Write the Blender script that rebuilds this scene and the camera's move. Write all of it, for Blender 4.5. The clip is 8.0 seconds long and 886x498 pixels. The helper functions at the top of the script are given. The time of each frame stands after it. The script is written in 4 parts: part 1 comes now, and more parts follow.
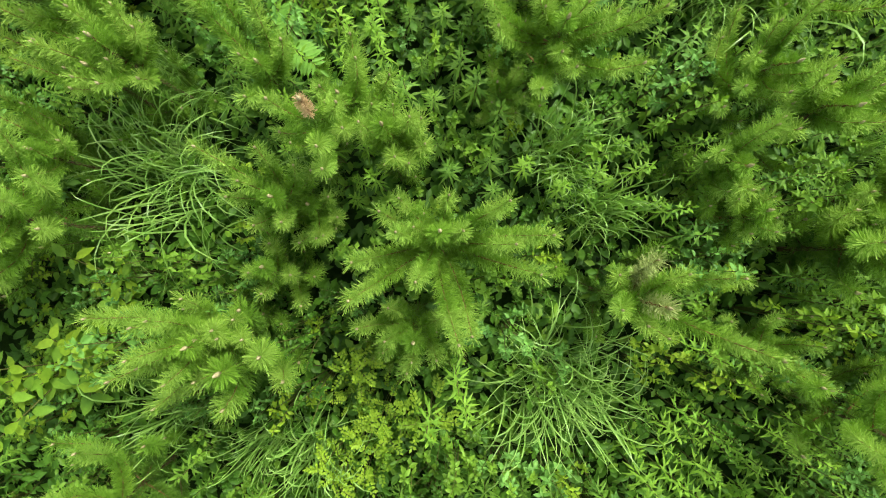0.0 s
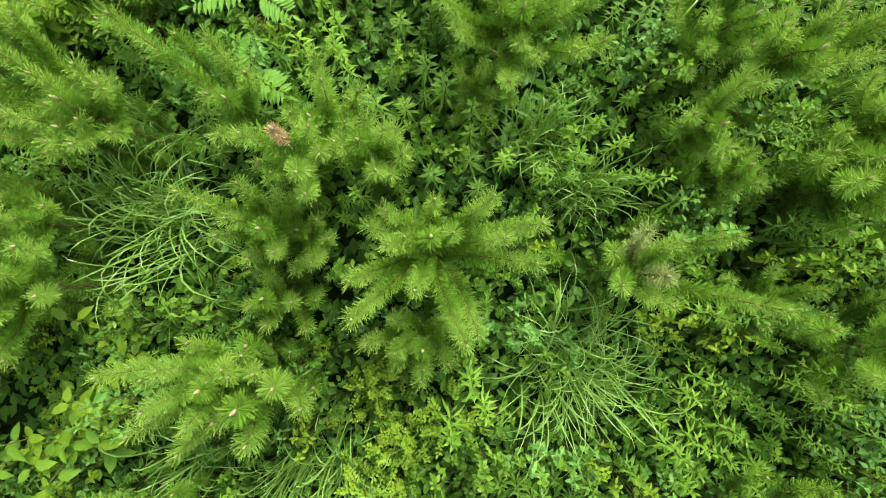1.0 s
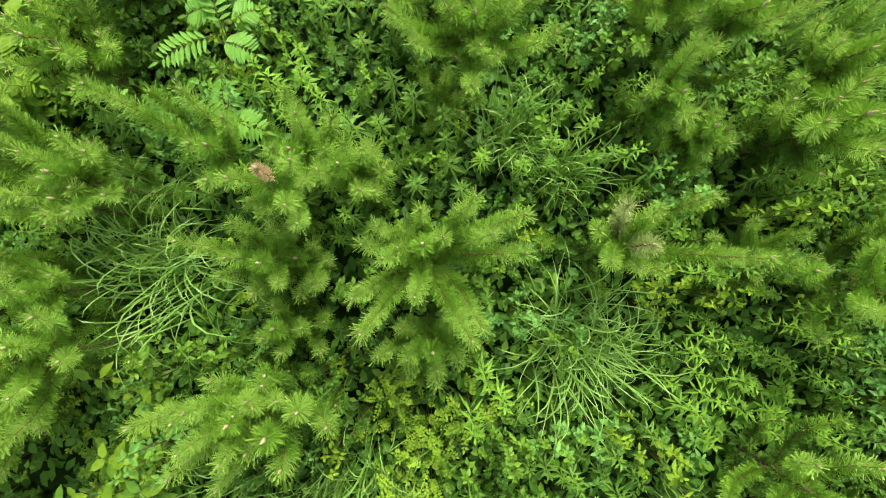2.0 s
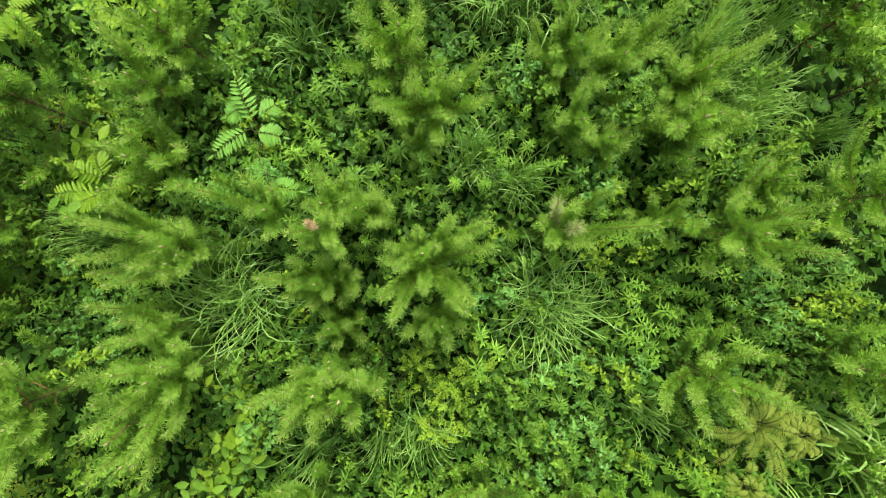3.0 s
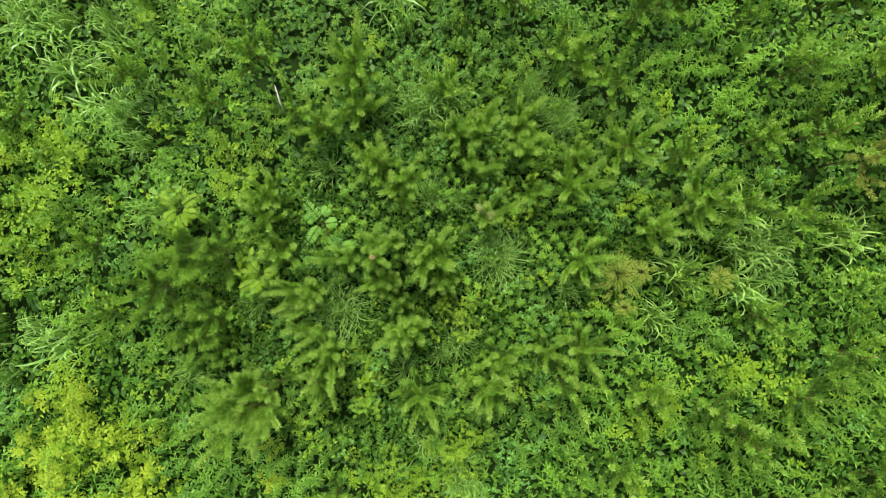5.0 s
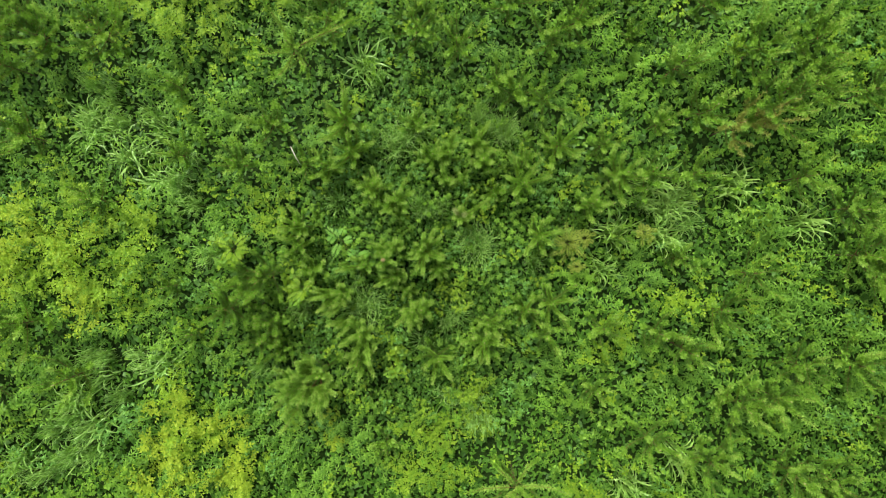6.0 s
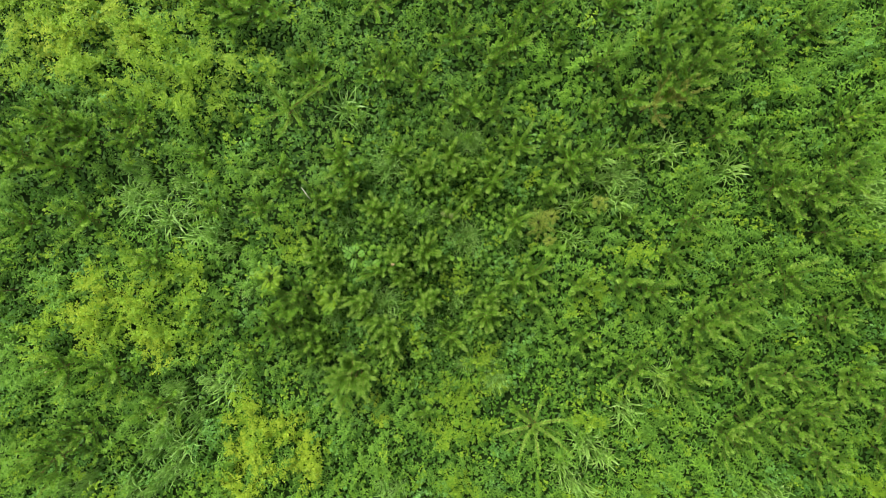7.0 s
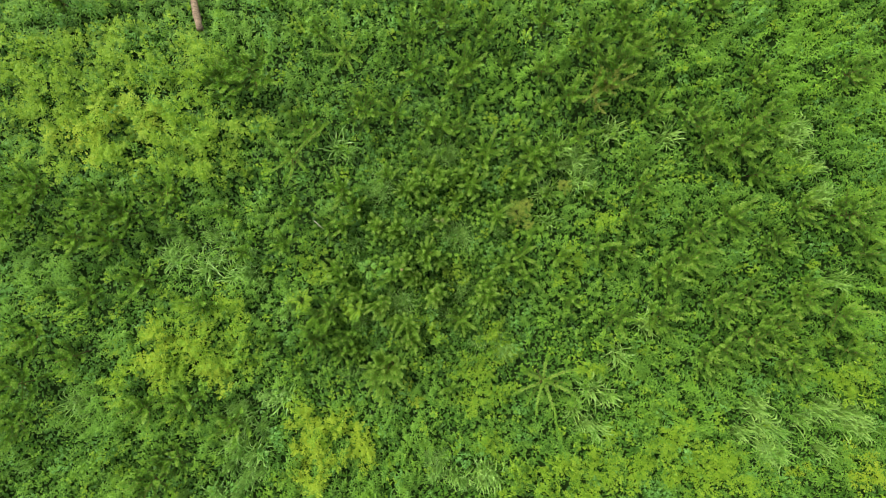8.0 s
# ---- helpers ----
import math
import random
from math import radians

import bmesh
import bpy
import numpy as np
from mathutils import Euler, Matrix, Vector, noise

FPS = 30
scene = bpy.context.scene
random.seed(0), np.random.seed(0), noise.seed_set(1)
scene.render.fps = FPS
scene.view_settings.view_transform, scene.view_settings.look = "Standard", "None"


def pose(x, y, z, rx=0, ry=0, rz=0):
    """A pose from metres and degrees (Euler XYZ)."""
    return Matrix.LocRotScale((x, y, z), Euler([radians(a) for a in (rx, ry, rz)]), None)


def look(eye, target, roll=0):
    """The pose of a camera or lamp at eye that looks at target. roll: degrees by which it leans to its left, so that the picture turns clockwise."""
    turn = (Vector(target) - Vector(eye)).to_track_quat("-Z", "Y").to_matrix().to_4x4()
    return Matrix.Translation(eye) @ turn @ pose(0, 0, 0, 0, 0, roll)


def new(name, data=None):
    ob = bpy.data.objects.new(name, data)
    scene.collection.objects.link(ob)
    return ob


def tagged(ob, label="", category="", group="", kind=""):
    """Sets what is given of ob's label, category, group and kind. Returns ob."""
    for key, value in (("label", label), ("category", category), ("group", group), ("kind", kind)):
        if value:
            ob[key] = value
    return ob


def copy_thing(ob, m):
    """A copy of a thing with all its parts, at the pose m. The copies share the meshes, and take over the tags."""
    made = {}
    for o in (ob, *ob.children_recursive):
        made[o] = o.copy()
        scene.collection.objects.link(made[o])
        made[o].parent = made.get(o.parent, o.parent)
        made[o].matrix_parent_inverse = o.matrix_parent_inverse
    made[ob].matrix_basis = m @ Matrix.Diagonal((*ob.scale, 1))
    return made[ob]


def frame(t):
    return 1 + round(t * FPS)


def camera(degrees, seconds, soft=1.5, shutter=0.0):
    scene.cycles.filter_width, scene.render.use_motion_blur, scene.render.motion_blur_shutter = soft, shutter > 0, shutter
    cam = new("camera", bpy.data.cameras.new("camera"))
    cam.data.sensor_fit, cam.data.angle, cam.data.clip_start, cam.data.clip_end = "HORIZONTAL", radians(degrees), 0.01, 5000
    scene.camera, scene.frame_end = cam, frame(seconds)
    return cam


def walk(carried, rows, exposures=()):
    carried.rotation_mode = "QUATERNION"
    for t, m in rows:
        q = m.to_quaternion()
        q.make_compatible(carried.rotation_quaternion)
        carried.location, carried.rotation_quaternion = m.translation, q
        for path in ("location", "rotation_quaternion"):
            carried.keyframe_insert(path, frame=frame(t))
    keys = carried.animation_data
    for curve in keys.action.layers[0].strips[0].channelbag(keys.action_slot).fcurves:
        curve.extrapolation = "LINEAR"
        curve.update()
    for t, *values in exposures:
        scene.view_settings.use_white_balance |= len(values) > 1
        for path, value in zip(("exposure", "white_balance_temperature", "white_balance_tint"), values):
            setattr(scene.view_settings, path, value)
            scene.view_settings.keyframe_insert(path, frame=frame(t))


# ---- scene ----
# A drone rises and turns above a young pine plantation full of herbs, grass and shrubs.
cam = camera(73.0, 8.0, soft=1.15)
# seconds, x, y, height, lean towards x and y, turn
PATH = [
    (0, 0.000, -0.000, 3.100, -0.000, -0.000, -0.016),
    (0.5, 0.015, 0.004, 3.101, -0.088, 0.059, 4.364),
    (1, 0.017, 0.004, 3.111, -0.150, 0.214, 8.951),
    (1.5, 0.030, 0.004, 3.122, -0.083, 0.348, 13.812),
    (1.7, 0.036, 0.004, 3.130, -0.064, 0.383, 15.638),
    (2.8, 0.090, 0.040, 3.903, -0.010, -0.192, 25.655),
    (3, 0.101, 0.041, 4.209, 0.015, -0.213, 27.743),
    (3.5, 0.132, 0.032, 5.039, 0.155, -0.171, 32.765),
    (4, 0.150, 0.021, 5.893, 0.165, -0.167, 38.270),
    (4.5, 0.150, -0.004, 6.773, -0.015, -0.225, 43.732),
    (4.7, 0.149, -0.015, 7.075, -0.041, -0.232, 45.596),
    (5.8, 0.212, -0.184, 9.506, 0.196, -0.019, 55.436),
    (6, 0.215, -0.207, 9.935, 0.226, -0.044, 57.636),
    (6.5, 0.223, -0.251, 10.956, 0.229, -0.126, 63.010),
    (7, 0.252, -0.279, 11.982, 0.271, -0.226, 68.388),
    (7.5, 0.285, -0.300, 13.002, 0.311, -0.302, 73.729),
    (8, 0.316, -0.324, 14.012, 0.315, -0.341, 79.146),
]
walk(cam, [(t, pose(0, 0, 0, -90) @ pose(x, -z, y, 90 + pitch, roll, yaw)) for t, x, y, z, yaw, pitch, roll in PATH],
     exposures=[(0.0, 1.33), (1.7, 1.38), (3.0, 1.34), (4.5, 1.22), (6.0, 1.10), (8.0, 1.0)])

# ---- light: bright overcast, a wide soft sun behind thin cloud ----
SUN_UP, SUN_ROUND = radians(54), radians(35)
world = bpy.data.worlds.new("world")
scene.world = world
world.use_nodes = True
wn = world.node_tree.nodes
sky = wn.new("ShaderNodeTexSky")
sky.sky_type, sky.sun_disc = "NISHITA", False
sky.sun_elevation, sky.sun_rotation = SUN_UP, SUN_ROUND
sky.air_density, sky.dust_density = 1.0, 4.0
wn["Background"].inputs["Strength"].default_value = 0.145
cloud = wn.new("ShaderNodeHueSaturation")
cloud.inputs["Saturation"].default_value = 0.3
world.node_tree.links.new(sky.outputs["Color"], cloud.inputs["Color"])
world.node_tree.links.new(cloud.outputs["Color"], wn["Background"].inputs["Color"])
sun = new("sun", bpy.data.lights.new("sun", "SUN"))
sun.data.energy, sun.data.angle, sun.data.color = 2.1, radians(12), (1.0, 0.97, 0.85)
toward = Vector((math.sin(SUN_ROUND) * math.cos(SUN_UP), math.cos(SUN_ROUND) * math.cos(SUN_UP), math.sin(SUN_UP)))
sun.matrix_world = look(toward * 60, (0, 0, 0))


# ---- materials ----
def leaf_material(name, colour, other, rough=0.5, through_light=0.35, patch=1.3, gloss=0.18, vein=60.0, each=0.18):
    """A leaf surface: colour shifts from leaf to leaf and from patch to patch, fine mottling, some light passing through."""
    m = bpy.data.materials.new(name)
    m.use_nodes = True
    nt = m.node_tree
    n, link = nt.nodes, nt.links.new
    bsdf = n["Principled BSDF"]
    geo, info, co = n.new("ShaderNodeNewGeometry"), n.new("ShaderNodeObjectInfo"), n.new("ShaderNodeTexCoord")
    big, fine = n.new("ShaderNodeTexNoise"), n.new("ShaderNodeTexNoise")
    big.inputs["Detail"].default_value, big.inputs["Roughness"].default_value = 3.0, 0.62
    big.inputs["Scale"].default_value, fine.inputs["Scale"].default_value = patch, vein
    link(geo.outputs["Position"], big.inputs["Vector"])
    link(co.outputs["Object"], fine.inputs["Vector"])
    ramp = n.new("ShaderNodeMapRange")
    ramp.inputs["From Min"].default_value, ramp.inputs["From Max"].default_value = 0.32, 0.68
    link(big.outputs["Fac"], ramp.inputs["Value"])
    clump = n.new("ShaderNodeTexNoise")
    clump.inputs["Scale"].default_value, clump.inputs["Detail"].default_value = 7.0, 1.0
    link(geo.outputs["Position"], clump.inputs["Vector"])
    plants = n.new("ShaderNodeMapRange")
    plants.inputs["From Min"].default_value, plants.inputs["From Max"].default_value = 0.34, 0.66
    plants.inputs["To Max"].default_value = 0.48
    link(clump.outputs["Fac"], plants.inputs["Value"])
    add1 = n.new("ShaderNodeMath")
    add1.operation = "MULTIPLY_ADD"
    add1.inputs[1].default_value = each
    link(geo.outputs["Random Per Island"], add1.inputs[0])
    half = n.new("ShaderNodeMath")
    half.operation = "MULTIPLY_ADD"
    half.inputs[1].default_value = 0.34
    link(ramp.outputs["Result"], half.inputs[0])
    link(plants.outputs["Result"], half.inputs[2])
    link(half.outputs[0], add1.inputs[2])
    add2 = n.new("ShaderNodeMath")
    add2.operation = "MULTIPLY_ADD"
    add2.inputs[1].default_value = 0.16
    link(info.outputs["Random"], add2.inputs[0])
    link(add1.outputs[0], add2.inputs[2])
    mix = n.new("ShaderNodeMix")
    mix.data_type = "RGBA"
    mix.inputs["A"].default_value, mix.inputs["B"].default_value = (*colour, 1), (*other, 1)
    link(add2.outputs[0], mix.inputs["Factor"])
    hsv = n.new("ShaderNodeHueSaturation")
    val = n.new("ShaderNodeMapRange")
    val.inputs["To Min"].default_value, val.inputs["To Max"].default_value = 0.75, 1.25
    link(fine.outputs["Fac"], val.inputs["Value"])
    link(val.outputs["Result"], hsv.inputs["Value"])
    link(mix.outputs["Result"], hsv.inputs["Color"])
    link(hsv.outputs["Color"], bsdf.inputs["Base Color"])
    bsdf.inputs["Roughness"].default_value = rough
    bsdf.inputs["Specular IOR Level"].default_value = gloss
    lit = n.new("ShaderNodeBsdfTranslucent")
    warm = n.new("ShaderNodeMix")
    warm.data_type, warm.blend_type = "RGBA", "MULTIPLY"
    warm.inputs["Factor"].default_value = 1.0
    warm.inputs["B"].default_value = (1.25, 1.3, 0.6, 1)
    link(hsv.outputs["Color"], warm.inputs["A"])
    link(warm.outputs["Result"], lit.inputs["Color"])
    both = n.new("ShaderNodeMixShader")
    both.inputs["Fac"].default_value = through_light
    link(bsdf.outputs[0], both.inputs[1])
    link(lit.outputs[0], both.inputs[2])
    link(both.outputs[0], n["Material Output"].inputs["Surface"])
    return m


def rough_material(name, dark, light, scale, rough=0.85, bump=0.4, stretch=(1, 1, 1)):
    """Bark, dead wood and soil: two noises for stain and grain, and a bump."""
    m = bpy.data.materials.new(name)
    m.use_nodes = True
    nt = m.node_tree
    n, link = nt.nodes, nt.links.new
    bsdf = n["Principled BSDF"]
    co, mapping = n.new("ShaderNodeTexCoord"), n.new("ShaderNodeMapping")
    mapping.inputs["Scale"].default_value = stretch
    link(co.outputs["Object"], mapping.inputs["Vector"])
    a, b = n.new("ShaderNodeTexNoise"), n.new("ShaderNodeTexNoise")
    a.inputs["Scale"].default_value, b.inputs["Scale"].default_value = scale, scale * 9
    a.inputs["Detail"].default_value = 6
    link(mapping.outputs[0], a.inputs["Vector"])
    link(mapping.outputs[0], b.inputs["Vector"])
    mean = n.new("ShaderNodeMath")
    mean.operation = "MULTIPLY"
    link(a.outputs["Fac"], mean.inputs[0])
    link(b.outputs["Fac"], mean.inputs[1])
    ramp = n.new("ShaderNodeValToRGB")
    ramp.color_ramp.elements[0].position, ramp.color_ramp.elements[1].position = 0.12, 0.4
    ramp.color_ramp.elements[0].color, ramp.color_ramp.elements[1].color = (*dark, 1), (*light, 1)
    link(mean.outputs[0], ramp.inputs["Fac"])
    link(ramp.outputs[0], bsdf.inputs["Base Color"])
    bsdf.inputs["Roughness"].default_value = rough
    bsdf.inputs["Specular IOR Level"].default_value = 0.04
    bp = n.new("ShaderNodeBump")
    bp.inputs["Strength"].default_value, bp.inputs["Distance"].default_value = bump, 0.01
    link(b.outputs["Fac"], bp.inputs["Height"])
    link(bp.outputs[0], bsdf.inputs["Normal"])
    return m


NEEDLE = leaf_material("pine_needles", (0.053, 0.132, 0.014), (0.116, 0.230, 0.025), 0.5, 0.22, 1.1, gloss=0.15, each=0.1)
NEEDLE_YOUNG = leaf_material("young_pine_needles", (0.108, 0.240, 0.022), (0.200, 0.360, 0.036), 0.5, 0.26, 1.1, gloss=0.15, each=0.1)
NEEDLE_TIP = leaf_material("new_pine_growth", (0.155, 0.300, 0.038), (0.275, 0.430, 0.070), 0.5, 0.28, 1.1, gloss=0.15, each=0.1)
NEEDLE_BROWN = leaf_material("browning_pine_needles", (0.160, 0.215, 0.030), (0.260, 0.300, 0.060), 0.5, 0.2, 1.1)
NEEDLE_DRY = leaf_material("dry_pine_needles", (0.40, 0.27, 0.13), (0.50, 0.39, 0.21), 0.6, 0.15)
NEEDLE_PALE = leaf_material("pale_pine_needles", (0.22, 0.30, 0.08), (0.32, 0.38, 0.13), 0.55, 0.15)
BUD = rough_material("pale_bud", (0.25, 0.22, 0.10), (0.45, 0.40, 0.22), 60)
BARK = rough_material("pine_bark", (0.05, 0.035, 0.02), (0.17, 0.11, 0.06), 14, stretch=(1, 1, 0.3))
SHOOT = rough_material("young_shoot_bark", (0.11, 0.065, 0.028), (0.27, 0.15, 0.065), 20)
STEM = rough_material("green_brown_stem", (0.05, 0.06, 0.015), (0.13, 0.14, 0.035), 25)
HERB = leaf_material("whorled_herb_leaf", (0.054, 0.155, 0.016), (0.190, 0.362, 0.042), 0.5, 0.38)
BROAD = leaf_material("broad_leaf", (0.044, 0.125, 0.012), (0.182, 0.342, 0.030), 0.45, 0.35)
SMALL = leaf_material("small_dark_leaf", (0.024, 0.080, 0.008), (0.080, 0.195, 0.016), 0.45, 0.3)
HERB_BRIGHT = leaf_material("bright_herb_leaf", (0.104, 0.256, 0.020), (0.222, 0.412, 0.040), 0.5, 0.4)
LIME = leaf_material("lime_leaf", (0.104, 0.222, 0.012), (0.248, 0.388, 0.026), 0.5, 0.4)
YELLOW = leaf_material("yellowing_leaf", (0.160, 0.275, 0.014), (0.320, 0.420, 0.030), 0.5, 0.4)
BLUISH = leaf_material("cool_green_leaf", (0.047, 0.150, 0.026), (0.160, 0.345, 0.062), 0.42, 0.3)
SUMAC = leaf_material("sumac_leaflet", (0.096, 0.255, 0.032), (0.190, 0.385, 0.058), 0.45, 0.4)
SUMAC_TAN = leaf_material("yellow_tan_leaflet", (0.145, 0.235, 0.024), (0.240, 0.300, 0.044), 0.5, 0.4)
GRASS = leaf_material("grass_blade", (0.110, 0.265, 0.038), (0.265, 0.440, 0.095), 0.4, 0.3, gloss=0.4)
REED = leaf_material("reed_grass_blade", (0.130, 0.290, 0.042), (0.280, 0.440, 0.092), 0.4, 0.3, gloss=0.4)
# Soil taken down to near-black green: its colour carries shade between plants.
SOIL = rough_material("gap_shade_soil", (0.008, 0.018, 0.004), (0.020, 0.042, 0.008), 3, rough=1.0, bump=0.8)
DEAD_WOOD = rough_material("weathered_wood", (0.10, 0.075, 0.05), (0.28, 0.21, 0.14), 4, stretch=(8, 1, 8))
BLEACHED = rough_material("bleached_wood", (0.35, 0.32, 0.24), (0.58, 0.55, 0.44), 30)


# ---- mesh helpers ----
class Geo:
    """Triangles gathered from many small pieces, each with a material slot."""

    def __init__(self):
        self.v, self.t, self.m, self.n = [], [], [], 0

    def add(self, verts, tris, slot=0):
        verts, tris = np.asarray(verts, float).reshape(-1, 3), np.asarray(tris, int).reshape(-1, 3)
        self.v.append(verts)
        self.t.append(tris + self.n)
        self.m.append(np.full(len(tris), slot))
        self.n += len(verts)

    def arrays(self):
        return np.concatenate(self.v), np.concatenate(self.t), np.concatenate(self.m)


def to_mesh(name, v, t, m, materials, smooth=True):
    me = bpy.data.meshes.new(name)
    me.vertices.add(len(v))
    me.vertices.foreach_set("co", np.ascontiguousarray(v, np.float32).ravel())
    me.loops.add(len(t) * 3)
    me.loops.foreach_set("vertex_index", np.ascontiguousarray(t, np.int32).ravel())
    me.polygons.add(len(t))
    me.polygons.foreach_set("loop_start", np.arange(0, len(t) * 3, 3, dtype=np.int32))
    me.polygons.foreach_set("material_index", np.ascontiguousarray(m, np.int32))
    me.polygons.foreach_set("use_smooth", np.full(len(t), smooth))
    for mat in materials:
        me.materials.append(mat)
    me.update(calc_edges=True)
    return me


def part(name, geo, materials, parent=None, label=""):
    """One mesh object from a Geo, under a thing or a part."""
    ob = new(name, to_mesh(name, *geo.arrays(), materials))
    ob.parent = parent
    return tagged(ob, label) if label else ob


def thing(name, label, category, group=""):
    return tagged(new(name), label, category, group)


def unit(v):
    v = np.asarray(v, float)
    return v / max(np.linalg.norm(v), 1e-9)


def around(az, up):
    """A unit direction from an azimuth and an elevation in radians."""
    return np.array([math.cos(az) * math.cos(up), math.sin(az) * math.cos(up), math.sin(up)])


def tube(geo, points, radii, sides=5, slot=0):
    """A tapered tube along points."""
    points = np.asarray(points, float)
    rings = []
    for i, p in enumerate(points):
        d = unit(points[min(i + 1, len(points) - 1)] - points[max(i - 1, 0)])
        a = unit(np.cross(d, (0.3, 0.9, 0.1) if abs(d[2]) > 0.8 else (0, 0, 1)))
        b = np.cross(d, a)
        for k in range(sides):
            w = 2 * math.pi * k / sides
            rings.append(p + radii[i] * (a * math.cos(w) + b * math.sin(w)))
    tris = []
    for i in range(len(points) - 1):
        for k in range(sides):
            a, b = i * sides + k, i * sides + (k + 1) % sides
            tris += [(a, b, b + sides), (a, b + sides, a + sides)]
    last = (len(points) - 1) * sides
    tris += [(last, last + k, last + k + 1) for k in range(1, sides - 1)]
    tris += [(0, k + 1, k) for k in range(1, sides - 1)]
    geo.add(rings, tris, slot)


def brush(geo, rng, points, count, length, width, slot=0, tip_slot=None):
    """Needle pairs round a shoot that runs along points: close-set, leaning forward, with a tuft spreading at the tip."""
    points = np.asarray(points, float)
    n = int(count)
    u = rng.uniform(0.0, 1.0, n) ** 0.85
    seg = u * (len(points) - 1)
    i = np.minimum(seg.astype(int), len(points) - 2)
    frac = (seg - i)[:, None]
    base = points[i] * (1 - frac) + points[i + 1] * frac
    axis = points[i + 1] - points[i]
    axis /= np.linalg.norm(axis, axis=1)[:, None] + 1e-9
    ref = np.where(np.abs(axis[:, 2:3]) > 0.8, np.array([[1.0, 0, 0]]), np.array([[0, 0, 1.0]]))
    a = np.cross(axis, ref)
    a /= np.linalg.norm(a, axis=1)[:, None] + 1e-9
    b = np.cross(axis, a)
    turn = rng.uniform(0, 2 * math.pi, n)[:, None]
    out = a * np.cos(turn) + b * np.sin(turn)
    lean = np.radians(np.where(u > 0.9, rng.uniform(8, 72, n), rng.uniform(34, 72, n)))[:, None]
    way = axis * np.cos(lean) + out * np.sin(lean)
    ln = (length * rng.uniform(0.9, 1.06, n))[:, None]
    side = np.cross(way, rng.normal(size=(n, 3)))
    side /= np.linalg.norm(side, axis=1)[:, None] + 1e-9
    tip = base + way * ln
    pair = (rng.uniform(0, 1, n) < 0.45)[:, None]
    wide, thin = np.where(pair, tip, base), np.where(pair, base, tip)
    v = np.stack([wide - side * width / 2, wide + side * width / 2, thin], 1).reshape(-1, 3)
    geo.add(v, np.arange(3 * n).reshape(-1, 3), slot)
    if tip_slot is not None:
        geo.m[-1] = np.where(u > 0.74, tip_slot, slot)


def leaf(geo, base, way, length, width, droop=0.3, roll=0.0, slot=0, fine=True):
    """A folded, drooping leaf: an outline of six points round a raised or sunken midrib."""
    d = unit(way)
    s = unit(np.cross(d, (0, 0, 1)) if abs(d[2]) < 0.97 else (1, 0, 0))
    up = np.cross(s, d)
    s, up = s * math.cos(roll) + up * math.sin(roll), up * math.cos(roll) - s * math.sin(roll)
    base = np.asarray(base, float)

    def at(f, w, h):
        return base + d * length * f + s * width * w + up * length * h - np.array([0, 0, 1.0]) * droop * length * f * f

    if fine:
        v = [at(0, 0, 0), at(0.3, 0.42, 0.03), at(0.68, 0.36, 0.02), at(1, 0, 0), at(0.68, -0.36, 0.02), at(0.3, -0.42, 0.03), at(0.5, 0, -0.05)]
        t = [(6, 0, 1), (6, 1, 2), (6, 2, 3), (6, 3, 4), (6, 4, 5), (6, 5, 0)]
    else:
        v = [at(0, 0, 0), at(0.45, 0.5, 0.05), at(1, 0, 0), at(0.45, -0.5, 0.05)]
        t = [(0, 1, 2), (0, 2, 3)]
    geo.add(v, t, slot)


def slim_leaf(geo, base, way, length, width, droop=0.3, slot=0):
    """A narrow leaf in two bent pieces."""
    d = unit(way)
    s = unit(np.cross(d, (0, 0, 1)) if abs(d[2]) < 0.97 else (1, 0, 0))
    base = np.asarray(base, float)
    down = np.array([0, 0, 1.0]) * droop * length
    mid, tip = base + d * length * 0.5 - down * 0.2, base + d * length - down
    geo.add([base, mid + s * width / 2, mid - s * width / 2, tip], [(0, 1, 2), (1, 3, 2)], slot)


# ---- ground: one uneven soil sheet, gap shade in its colour, that reaches the horizon ----
def ground_height(x, y):
    return 0.05 * noise.noise((x * 0.45, y * 0.45, 0)) + 0.02 * noise.noise((x * 1.7, y * 1.7, 3))


def make_ground():
    steps = np.concatenate([-np.geomspace(2500, 16, 9), np.linspace(-15, 15, 121), np.geomspace(16, 2500, 9)])
    n = len(steps)
    v = [(x, y, ground_height(x, y) if abs(x) < 20 and abs(y) < 20 else 0.0) for y in steps for x in steps]
    k = np.arange(n * (n - 1)).reshape(n - 1, n)[:, :-1].ravel()
    t = np.concatenate([np.stack([k, k + 1, k + n + 1], 1), np.stack([k, k + n + 1, k + n], 1)])
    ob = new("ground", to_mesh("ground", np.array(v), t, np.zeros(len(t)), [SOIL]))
    tagged(ob, "soil under dense green undergrowth, coloured near-black green for gap shade", "ground", kind="structure")


make_ground()


